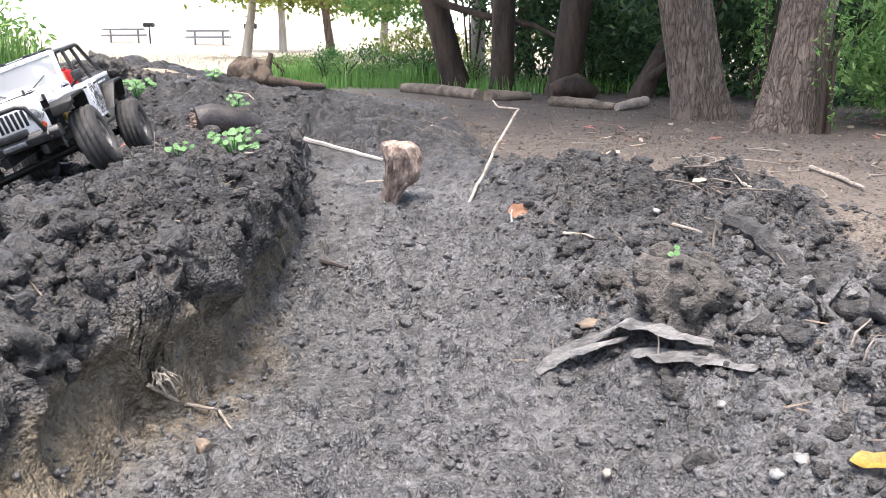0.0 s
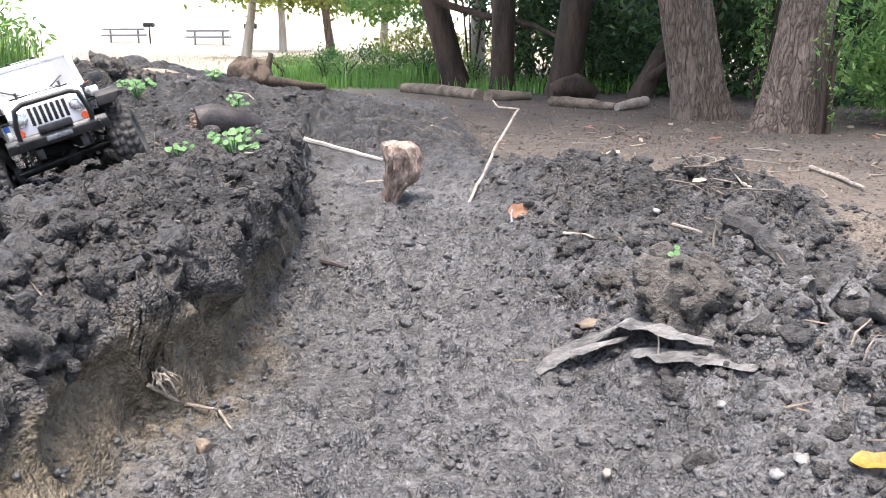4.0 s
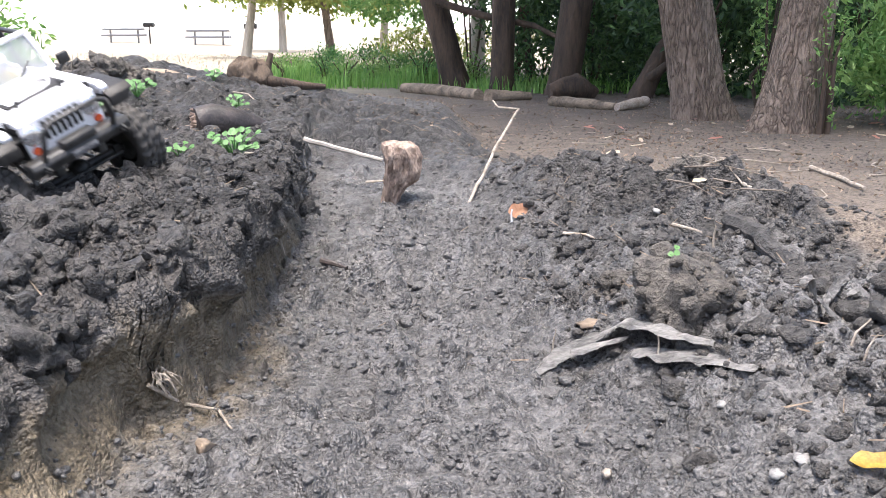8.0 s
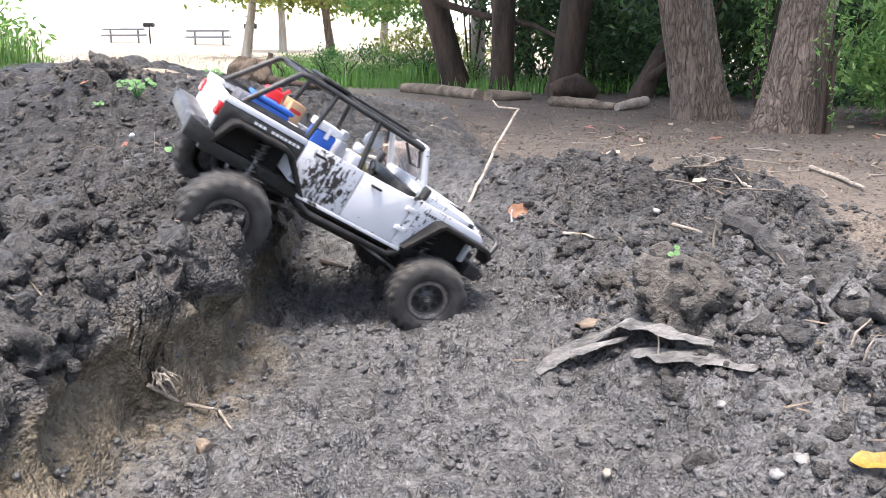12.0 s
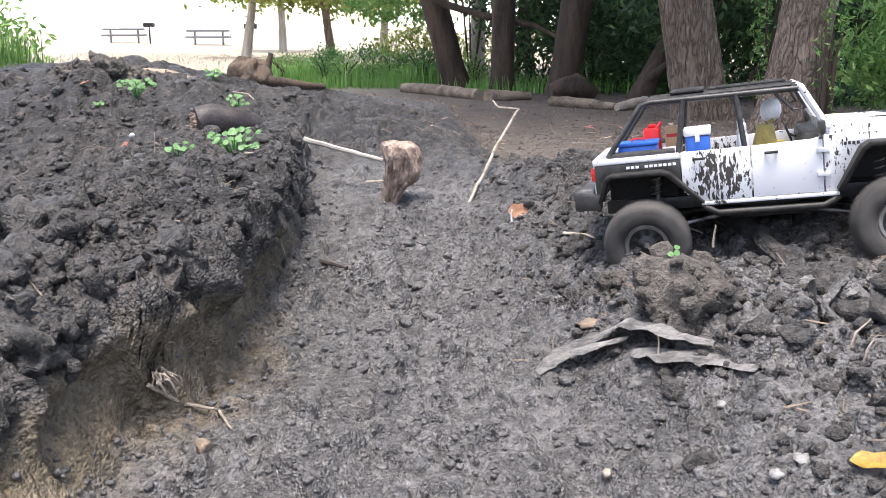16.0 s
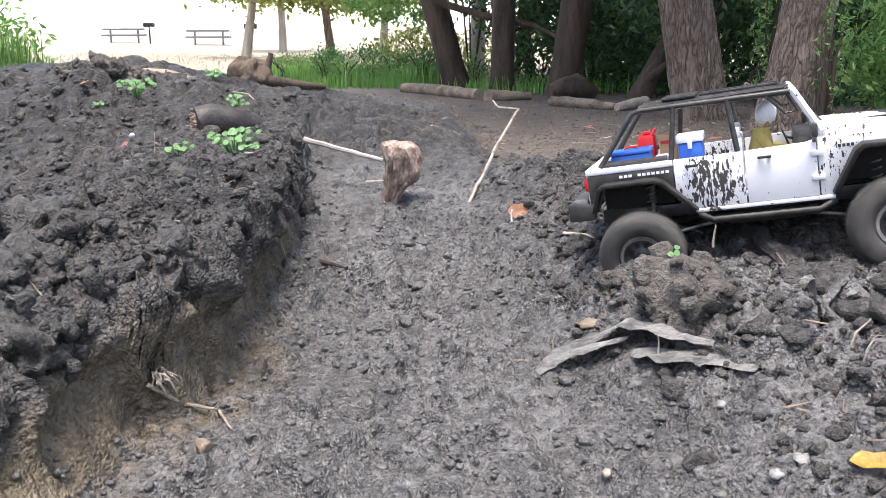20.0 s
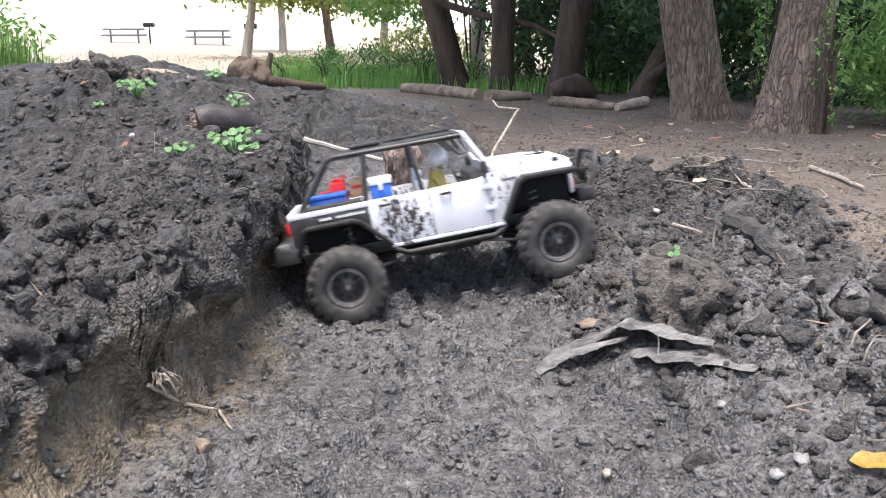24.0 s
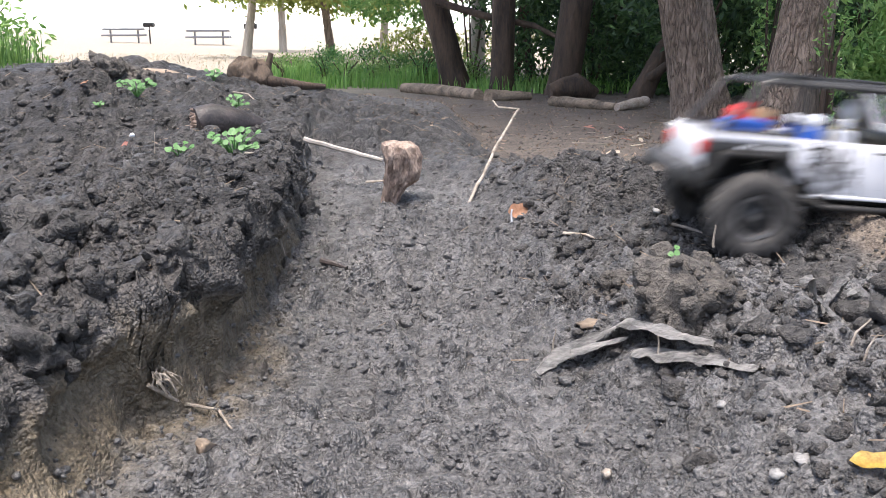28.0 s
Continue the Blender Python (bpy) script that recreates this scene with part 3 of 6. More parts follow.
def build_truck():
    root = new("model_truck")
    tagged(root, "white plastic remote-controlled off-road truck splashed with dark mud", "toy truck")

    def P(name, bm, mat, label="", parent=root, smooth=True):
        return part(name, bm, mat, parent, label, smooth)

    B = bmesh.new
    # chassis and driveline
    for s in (-1, 1):
        P("chassis_rail", box(B(), -0.215, 0.21, s * 0.035 - 0.006, s * 0.035 + 0.006, 0.024, 0.042, 0.002), BLACKP)
    P("gearbox", box(B(), -0.035, 0.045, -0.028, 0.028, 0.008, 0.036, 0.004), BLACKP)
    P("skid_plate", prism(B(), [(-0.06, 0.016), (-0.04, 0.004), (0.05, 0.004), (0.07, 0.016), (0.07, 0.020), (-0.06, 0.020)], -0.034, 0.034, 0.001), MUDDYBLACK)
    for s in (-1, 1):
        P("floor_pan", box(B(), -0.213, -0.10, 0.002 if s > 0 else -0.079, 0.079 if s > 0 else -0.002, 0.088, 0.0925, 0.001), SEATG)
    P("cabin_floor", box(B(), -0.10, 0.072, -0.079, 0.079, 0.048, 0.052, 0.001), SEATG)
    P("bulkhead", box(B(), -0.104, -0.0995, -0.079, 0.079, 0.052, 0.0925, 0.001), SEATG)
    # shell panels
    for s in (-1, 1):
        y0, y1 = sorted((s * 0.080, s * 0.086))
        rq = P("rear_quarter_panel", prism(B(), [(-0.222, 0.046), (-0.222, 0.100), (-0.106, 0.100), (-0.106, 0.064), (-0.125, 0.083), (-0.200, 0.083), (-0.211, 0.050)], y0, y1, 0.0008), BLACKP, "black rear side panel")
        P("belt_rail", prism(B(), [(-0.224, 0.1005), (-0.224, 0.1085), (-0.106, 0.1085), (-0.106, 0.1005)], y0 - 0.0005, y1 + 0.0005, 0.0012), WHITE, "white strip along the body's waist")
        # the lettering on the black panel as bars
        for k in range(11):
            if k in (3,):
                continue
            P("lettering", box(B(), -0.178 + 0.0062 * k, -0.1735 + 0.0062 * k, s * 0.0862 - 0.0003, s * 0.0862 + 0.0003, 0.0925, 0.0962), PRINTW)
        d = P("rear_door", prism(B(), [(-0.105, 0.1085), (-0.105, 0.066), (-0.081, 0.040), (-0.0165, 0.040), (-0.0165, 0.1085)], y0, y1, 0.0012), DOORW, "white door splattered with mud")
        f = P("front_door", prism(B(), [(-0.0145, 0.1085), (-0.0145, 0.040), (0.072, 0.040), (0.072, 0.113), (0.06, 0.110)], y0, y1, 0.0012), DOORW, "white door splattered with mud")
        for door, hx in ((d, -0.090), (f, 0.001)):
            h = box(B(), hx, hx + 0.017, s * 0.0905 - 0.0016, s * 0.0905 + 0.0016, 0.0965, 0.1000, 0.001)
            box(h, hx + 0.001, hx + 0.004, s * 0.088 - 0.0025, s * 0.088 + 0.0025, 0.0970, 0.0995)
            box(h, hx + 0.013, hx + 0.016, s * 0.088 - 0.0025, s * 0.088 + 0.0025, 0.0970, 0.0995)
            P("door_handle", h, BLACKP, "black door handle", door)
        for hz in (0.064, 0.095):
            P("hinge", box(B(), 0.064, 0.080, s * 0.0875 - 0.0018, s * 0.0875 + 0.0018, hz - 0.0035, hz + 0.0035, 0.001), WHITE, "", f)
        P("front_side_panel", prism(B(), [(0.0735, 0.1135), (0.0735, 0.040), (0.090, 0.040), (0.122, 0.096), (0.200, 0.096), (0.202, 0.106), (0.192, 0.112)], *sorted((s * 0.072, s * 0.0845)), 0.0012), HOODW, "white side panel flecked with mud")
        for k in range(4):
            P("lettering", box(B(), 0.097 + 0.005 * k, 0.1005 + 0.005 * k, s * 0.0847 - 0.0003, s * 0.0847 + 0.0003, 0.0985, 0.1025), PRINTK)
        P("sill", box(B(), -0.082, 0.090, s * 0.083 - 0.004, s * 0.083 + 0.004, 0.034, 0.0395, 0.0015), WHITE, "white sill smeared with mud")
        # arches
        ya, yb = sorted((s * 0.0865, s * 0.113))
        tr = (lambda t: (0.010 * t, 0)) if s < 0 else (lambda t: (0, -0.010 * t))
        fl = B()
        outer = [(-0.219, 0.050), (-0.207, 0.0845), (-0.198, 0.0890), (-0.130, 0.0890), (-0.119, 0.0845), (-0.077, 0.040)]
        inner = [(-0.083, 0.040), (-0.123, 0.0800), (-0.132, 0.0835), (-0.196, 0.0835), (-0.202, 0.080), (-0.213, 0.050)]
        prism(fl, [(x, z, *tr(1 if i in (0, 5) else 0)) for i, (x, z) in enumerate(outer)] + [(x, z, *tr(1 if i in (0, 5) else 0)) for i, (x, z) in enumerate(inner)], ya, yb, 0.0012)
        P("rear_arch", fl, MUDDYBLACK, "black wheel arch smeared with mud")
        ya, yb = sorted((s * 0.0735, s * 0.113))
        fl = B()
        outer = [(0.086, 0.043), (0.114, 0.096), (0.124, 0.103), (0.203, 0.101), (0.214, 0.093), (0.216, 0.078)]
        inner = [(0.210, 0.078), (0.208, 0.089), (0.201, 0.095), (0.127, 0.097), (0.119, 0.092), (0.093, 0.043)]
        prism(fl, [(x, z, *tr(1.2 if i in (0, 5) else 0)) for i, (x, z) in enumerate(outer)] + [(x, z, *tr(1.2 if i in (0, 5) else 0)) for i, (x, z) in enumerate(inner)], ya, yb, 0.0012)
        P("front_arch", fl, MUDDYBLACK, "black wheel arch smeared with mud")
        for x0, x1, zt in ((-0.208, -0.112, 0.0815), (0.098, 0.200, 0.094)):
            P("wheel_well", box(B(), x0, x1, *sorted((s * 0.042, s * 0.0785)), zt - 0.004, zt, 0.001), DARKHOLE)
            P("wheel_well", box(B(), x0, x1, *sorted((s * 0.042, s * 0.045)), 0.044, zt - 0.0045, 0.001), DARKHOLE)
        # side bar
        P("slider_bar", tube(B(), [(-0.078, s * 0.082, 0.031), (-0.060, s * 0.096, 0.024), (0.070, s * 0.096, 0.024), (0.090, s * 0.082, 0.031)], 0.0045, 10), MUDDYBLACK, "black rock slider bar")
        # lamps and mirrors
        P("tail_light", box(B(), -0.2275, -0.2205, *sorted((s * 0.066, s * 0.084)), 0.079, 0.097, 0.0015), LENSR, "red tail light")
        mr = box(B(), 0.066, 0.0745, *sorted((s * 0.093, s * 0.111)), 0.117, 0.135, 0.003)
        tube(mr, [(0.070, s * 0.083, 0.110), (0.071, s * 0.098, 0.118)], 0.0028, 8)
        P("mirror", mr, BLACKP, "black door mirror")
        lm = B()
        lathe(lm, [(0.0001, 0.0), (0.009, 0.0), (0.0135, 0.002), (0.0145, 0.004), (0.0145, 0.010)], 24, Matrix.Translation((0.2095, s * 0.0465, 0.0935)) @ Matrix.Rotation(radians(90), 4, "Z"))
        hl = P("headlight", lm, CHROME, "round silver headlight")
        lm = B()
        lathe(lm, [(0.0001, 0.0), (0.0052, 0.0), (0.0060, 0.003)], 16, Matrix.Translation((0.2075, s * 0.0500, 0.0715)) @ Matrix.Rotation(radians(90), 4, "Z"))
        P("turn_signal", lm, LENSO, "small orange indicator")
    # bonnet
    hb = B()
    rows = [(0.074, 0.0715, 0.1265, 0.004), (0.10, 0.070, 0.1268, 0.004), (0.15, 0.065, 0.1245, 0.004), (0.185, 0.0605, 0.1205, 0.003), (0.199, 0.0585, 0.115, 0.001)]
    grid = []
    for x, hw, z, dome in rows:
        line = [hb.verts.new((x, hw * u, 0.108))for u in (-1,)]
        for u in (-1, -0.94, -0.6, -0.2, 0.2, 0.6, 0.94, 1):
            drop = 0.004 if abs(u) == 1 else 0.0
            line.append(hb.verts.new((x, hw * u, z - drop + dome * (1 - u * u))))
        line.append(hb.verts.new((x, hw, 0.108)))
        grid.append(line)
    for a, b in zip(grid, grid[1:]):
        for k in range(len(a) - 1):
            hb.faces.new((a[k], a[k + 1], b[k + 1], b[k]))
    hb.faces.new(grid[0])
    hb.faces.new(grid[-1][::-1])
    bmesh.ops.recalc_face_normals(hb, faces=hb.faces[:])
    hood = P("hood", hb, HOODW, "white bonnet flecked with mud")
    P("vent_panel", box(B(), 0.098, 0.166, -0.046, 0.046, 0.1272, 0.1296, 0.0008, Matrix.Rotation(radians(0.8), 4, "Y")), MUDDYBLACK, "flat black panel on the bonnet", hood)
    P("vent_panel", box(B(), 0.142, 0.158, -0.040, -0.014, 0.1298, 0.1304, 0.0002, Matrix.Rotation(radians(0.8), 4, "Y")), COOLW, "pale plate", hood)
    for k in range(5):
        P("vent_louvre", box(B(), 0.108 + 0.006 * k, 0.1105 + 0.006 * k, 0.004, 0.036, 0.1296, 0.1312, 0.0004, Matrix.Rotation(radians(0.8), 4, "Y")), BLACKP, "", hood)
    for s in (-1, 1):
        P("bonnet_latch", box(B(), 0.178, 0.186, s * 0.0645 - 0.0022, s * 0.0645 + 0.0022, 0.108, 0.118, 0.001), BLACKP, "", hood)
        P("body_pin", tube(B(), [(0.172, s * 0.034, 0.1220), (0.172, s * 0.034, 0.1345)], 0.0022, 8), BLACKP, "", hood)
    # radiator grille
    gb = B()
    prism(gb, [(0.199, 0.058), (0.205, 0.060), (0.204, 0.112), (0.199, 0.1145)], -0.0605, 0.0605, 0.0015)
    gr = P("grille", gb, HOODW, "white slotted grille")
    for k in range(7):
        y = (k - 3) * 0.0088
        P("slot", box(B(), 0.2030, 0.2060, y - 0.0027, y + 0.0027, 0.078, 0.106, 0.0008), DARKHOLE, "", gr)
    P("engine_block", box(B(), 0.10, 0.197, -0.055, 0.055, 0.05, 0.107, 0.003), DARKHOLE)
    # cab
    wf = B()
    for s in (-1, 1):
        tube(wf, [(0.080, s * 0.077, 0.122), (0.050, s * 0.0735, 0.178)], 0.0046, 8)
    tube(wf, [(0.050, -0.0735, 0.178), (0.050, 0.0735, 0.178)], 0.0046, 8)
    tube(wf, [(0.080, -0.077, 0.122), (0.080, 0.077, 0.122)], 0.0052, 8)
    fr = P("windshield_frame", wf, WHITE, "white windscreen frame")
    pb = B()
    q = [pb.verts.new(p) for p in ((0.080, -0.074, 0.124), (0.080, 0.074, 0.124), (0.0505, 0.071, 0.177), (0.0505, -0.071, 0.177))]
    pb.faces.new(q)
    bmesh.ops.solidify(pb, geom=pb.faces[:], thickness=0.0008)
    P("pane", pb, PANE, "dusty clear windscreen", fr)
    for s in (-1, 1):
        P("wiper", tube(B(), [(0.086, s * 0.02, 0.1275), (0.072, s * 0.05, 0.1445)], 0.0012, 6), BLACKP, "", fr)
    P("dashboard", box(B(), 0.050, 0.074, -0.078, 0.078, 0.088, 0.118, 0.004), BLACKP)
    sw = B()
    tube(sw, [(0.040 - 0.010 * 0.4 * math.sin(a), 0.035 + 0.012 * math.cos(a), 0.108 + 0.012 * math.sin(a)) for a in (2 * math.pi * k / 16 for k in range(17))], 0.0014, 6)
    tube(sw, [(0.040, 0.035, 0.108), (0.052, 0.035, 0.103)], 0.002, 6)
    P("steering_wheel", sw, BLACKP)
    for s in (-1, 1):
        st = box(B(), -0.020, 0.022, s * 0.038 - 0.020, s * 0.038 + 0.020, 0.054, 0.072, 0.004)
        box(st, -0.030, -0.016, s * 0.038 - 0.020, s * 0.038 + 0.020, 0.066, 0.122, 0.004, None)
        box(st, -0.029, -0.018, s * 0.038 - 0.010, s * 0.038 + 0.010, 0.123, 0.136, 0.003)
        P("seat", st, SEATG, "pale plastic bucket seat")
    bench = box(B(), -0.098, -0.055, -0.065, 0.065, 0.054, 0.076, 0.004)
    P("rear_bench", bench, SEATG)
    db = B()
    doll_mesh(db)
    bmesh.ops.transform(db, matrix=Matrix.Translation((0.000, 0.030, 0.078)) @ Matrix.Rotation(radians(9), 4, "Y") @ Matrix.Diagonal((1.12, 1.12, 1.14, 1)), verts=db.verts[:])
    doll = P("driver_doll", db, YELLOWC, "small seated doll in mustard cloth")
    doll.data.materials.append(COOLW)
    for f in doll.data.polygons:
        f.material_index = 1 if f.center.z > 0.1320 else 0
    # cage
    for s in (-1, 1):
        P("roof_rail", tube(B(), [(0.048, s * 0.0715, 0.176), (-0.142, s * 0.069, 0.179), (-0.154, s * 0.0695, 0.176), (-0.203, s * 0.0785, 0.109)], 0.0040, 10), BLACKP, "black cage tube")
        P("cage_post", tube(B(), [(-0.022, s * 0.0795, 0.104), (-0.030, s * 0.071, 0.178)], 0.0037, 10), BLACKP, "black cage tube")
        P("cage_post", tube(B(), [(-0.108, s * 0.0795, 0.104), (-0.098, s * 0.070, 0.178)], 0.0037, 10), BLACKP, "black cage tube")
        P("roof_bar", tube(B(), [(0.048, s * 0.030, 0.180), (-0.148, s * 0.030, 0.181)], 0.0032, 8), BLACKP, "black cage tube")
        P("cage_brace", tube(B(), [(-0.098, s * 0.069, 0.176), (-0.150, s * 0.040, 0.176)], 0.003, 8), BLACKP)
        P("cage_brace", tube(B(), [(0.044, s * 0.070, 0.172), (0.055, s * 0.074, 0.150), (0.040, s * 0.073, 0.150), (0.020, s * 0.071, 0.172)], 0.0022, 8), BLACKP)
        P("bed_rail", tube(B(), [(-0.200, s * 0.0775, 0.112), (-0.112, s * 0.0785, 0.112)], 0.0036, 8), BLACKP)
    for x in (-0.146, -0.098, -0.030, 0.045):
        P("cross_bar", tube(B(), [(x, -0.070, 0.178), (x, 0.070, 0.178)], 0.0036, 8), BLACKP, "black cage tube")
    P("roof_panel", box(B(), -0.128, 0.040, -0.027, 0.027, 0.1815, 0.1845, 0.001), BLACKP, "flat black roof panel between the cage tubes")
    P("roof_box", box(B(), -0.116, -0.070, -0.034, 0.034, 0.1848, 0.1895, 0.002), BLACKP, "flat black box on the roof bars")
    for s in (-1, 1):
        P("panel_rib", box(B(), -0.066, 0.036, s * 0.021 - 0.003, s * 0.021 + 0.003, 0.1845, 0.1880, 0.001), BLACKP)
    P("panel_rib", box(B(), -0.062, -0.054, -0.018, 0.018, 0.1845, 0.1875, 0.001), BLACKP)
    P("roof_plate", box(B(), 0.006, 0.032, -0.016, 0.016, 0.1847, 0.1862, 0.0006), COOLW, "pale plate on the roof panel")
    P("tailgate", prism(B(), [(-0.2245, 0.048), (-0.2245, 0.1085), (-0.2185, 0.1085), (-0.2185, 0.048)], -0.0795, 0.0795, 0.001), WHITE, "white tailgate")
    # bumpers
    rb = prism(B(), [(-0.250, 0.045), (-0.252, 0.062), (-0.246, 0.068), (-0.226, 0.068), (-0.226, 0.045)], -0.082, 0.082, 0.002)
    P("rear_bumper", rb, WORNBLACK, "scuffed dark grey rear bumper")
    for s in (-1, 1):
        P("bumper_horn", prism(B(), [(-0.252, 0.040), (-0.252, 0.066), (-0.215, 0.060), (-0.215, 0.040)], *sorted((s * 0.0825, s * 0.100)), 0.003), BLACKP)
    fb = prism(B(), [(0.206, 0.045), (0.206, 0.066), (0.228, 0.066), (0.234, 0.058), (0.230, 0.045)], -0.078, 0.078, 0.002)
    P("front_bumper", fb, BLACKP, "black front bumper")
    P("bull_bar", tube(B(), [(0.226, -0.056, 0.060), (0.240, -0.055, 0.080), (0.248, -0.048, 0.108), (0.249, -0.036, 0.114), (0.249, 0.036, 0.114), (0.248, 0.048, 0.108), (0.240, 0.055, 0.080), (0.226, 0.056, 0.060)], 0.0040, 10), BLACKP, "black bull bar")
    P("winch", box(B(), 0.214, 0.236, -0.026, 0.026, 0.064, 0.076, 0.003), BLACKP)
    P("fairlead", box(B(), 0.2345, 0.238, -0.020, 0.020, 0.050, 0.058, 0.001), GREYP)
    for s in (-1, 1):
        P("tow_hook", tube(B(), [(0.232, s * 0.062, 0.050), (0.244, s * 0.062, 0.050), (0.247, s * 0.062, 0.056), (0.240, s * 0.062, 0.060)], 0.0022, 8), BLACKP)
    # load
    jc = box(B(), -0.160, -0.136, 0.006, 0.040, 0.0930, 0.138, 0.004)
    box(jc, -0.153, -0.142, 0.014, 0.032, 0.1385, 0.143, 0.0015)
    tube(jc, [(-0.139, 0.010, 0.138), (-0.133, 0.010, 0.146)], 0.0025, 8)
    P("jerry_can", jc, REDP, "red plastic fuel can")
    cr = box(B(), -0.190, -0.136, -0.066, -0.028, 0.0930, 0.121, 0.003)
    box(cr, -0.192, -0.134, -0.068, -0.026, 0.1212, 0.1265, 0.0015)
    P("blue_crate", cr, BLUEP, "blue plastic tool crate with a lid")
    P("crate_handle", tube(B(), [(-0.172, -0.047, 0.1265), (-0.170, -0.047, 0.1295), (-0.156, -0.047, 0.1295), (-0.154, -0.047, 0.1265)], 0.0015, 6), REDP)
    co = P("cooler", box(B(), -0.098, -0.066, -0.066, -0.030, 0.0765, 0.127, 0.003), BLUEP, "blue cool box")
    P("lid", box(B(), -0.100, -0.064, -0.068, -0.028, 0.1272, 0.138, 0.002), COOLW, "white lid", co)
    P("latch", box(B(), -0.085, -0.079, -0.0705, -0.0685, 0.119, 0.133, 0.0008), COOLW, "", co)
    cb = P("cardboard_box", box(B(), -0.128, -0.106, -0.010, 0.030, 0.0930, 0.138, 0.0008), CARDB, "small brown cardboard box")
    P("lettering", box(B(), -0.126, -0.110, -0.0106, -0.0102, 0.124, 0.129), PRINTR, "", cb)
    P("white_case", box(B(), -0.132, -0.108, -0.060, -0.022, 0.0930, 0.112, 0.002), COOLW, "pale case")
    P("grey_toolbox", box(B(), -0.190, -0.164, 0.010, 0.056, 0.0930, 0.112, 0.002), GREYP, "grey tool box")
    fe = lathe(B(), [(0.0001, 0.0), (0.0045, 0.0), (0.0055, 0.002), (0.0055, 0.022), (0.003, 0.026), (0.0001, 0.027)], 12, Matrix.Translation((-0.126, 0.045, 0.0930)) @ Matrix.Rotation(radians(90), 4, "X"))
    P("extinguisher", fe, REDP, "red extinguisher")
    # axles, shocks and links
    axles = []
    for i, x in enumerate((-0.156, 0.156)):
        ab = tube(B(), [(0, -0.088, 0), (0, 0.088, 0)], 0.0072, 12)
        v = bmesh.ops.create_icosphere(ab, subdivisions=2, radius=0.017)["verts"]
        bmesh.ops.transform(ab, matrix=Matrix.Translation((0, 0.012, 0)), verts=v)
        for s in (-1, 1):
            box(ab, -0.010, 0.010, s * 0.076 - 0.006, s * 0.076 + 0.006, -0.012, 0.012, 0.002)
        if i == 1:
            tube(ab, [(0.022, -0.076, 0.002), (0.022, 0.076, 0.002)], 0.0028, 8)
        a = P("axle", ab, MUDDYBLACK, "muddy black axle")
        axles.append((a, x))
        for s in (-1, 1):
            sx = x * 0.93
            P("shock", tube(B(), [(sx, s * 0.052, 0.002), (sx * 0.97, s * 0.048, 0.052)], 0.0032, 8), STEEL)
            coil = [(sx * 0.98 + 0.0075 * math.cos(a), s * 0.050 + 0.0075 * math.sin(a), 0.016 + 0.058 * k / 48) for k, a in ((k, 2 * math.pi * k / 8) for k in range(49))]
            P("spring", tube(B(), coil, 0.0012, 5), STEEL, "coil spring")
            P("shock_body", tube(B(), [(sx * 0.975, s * 0.049, 0.048), (sx * 0.955, s * 0.047, 0.090)], 0.0062, 10), BLACKP)
            P("link_rod", tube(B(), [(x * 0.95, s * 0.046, -0.004), (x * 0.22, s * 0.030, 0.014)], 0.0026, 8), STEEL, "bare metal link rod")
        P("drive_shaft", tube(B(), [(x * 0.90, 0.012, 0.004), (x * 0.2, 0.008, 0.020)], 0.004, 8), BLACKP)
    # wheels
    pieces, hole = wheel_meshes()
    wheels = []
    for x in (-0.156, 0.156):
        for s in (-1, 1):
            w = new("wheel")
            w.parent = root
            tagged(w, "knobbly mud-terrain wheel caked with mud")
            for p in pieces:
                o = p if not wheels else p.copy()
                if wheels:
                    scene.collection.objects.link(o)
                o.parent = w
                if s > 0:
                    o.matrix_basis = Matrix.Rotation(math.pi, 4, "Z")
            for k in range(8):
                o = hole if not wheels and k == 0 else hole.copy()
                if o is not hole:
                    scene.collection.objects.link(o)
                o.parent = w
                o.matrix_basis = Matrix.Rotation(math.pi if s > 0 else 0.0, 4, "Z") @ Matrix.Rotation(2 * math.pi * k / 8, 4, "Y")
            wheels.append((w, x, s * 0.1045))
    return root, wheels, axles


TRUCK, TRUCK_WHEELS, TRUCK_AXLES = build_truck()


# ---- scattered pieces ----
def lump_shapes(count, sub, seed, rough=0.45):
    """Irregular crumbly clod shapes as arrays of corners, with one common list of faces."""
    bm = bmesh.new()
    bmesh.ops.create_icosphere(bm, subdivisions=sub, radius=1.0)
    base = np.array([v.co[:] for v in bm.verts])
    faces = np.array([[v.index for v in f.verts] for f in bm.faces])
    bm.free()
    rng = np.random.default_rng(seed * 17 + 3)
    shapes = []
    for k in range(count):
        o = Vector((seed * 7.3 + k * 3.1, k * 5.7, seed))
        d = np.array([1 + rough * noise.noise(Vector(p) * 1.3 + o) + 0.5 * rough * noise.noise(Vector(p) * 3.1 + o) for p in base])
        for pts, amp, on in ((12, 0.30, sub > 1), (50, 0.24, sub > 2), (220, 0.17, sub > 3), (800, 0.09, sub > 3)):
            if not on:
                continue
            c = rng.normal(size=(pts, 3))
            c /= np.linalg.norm(c, axis=1)[:, None]
            hgt = rng.uniform(0.3, 1.0, pts)
            ang = 1.0 - base @ c.T
            d = d + rough * amp * 1.6 * (np.max(hgt * np.sqrt(np.maximum(0, 1 - ang * pts / 3.2)), axis=1) - 0.4)
        shapes.append(base * d[:, None])
    return shapes, faces


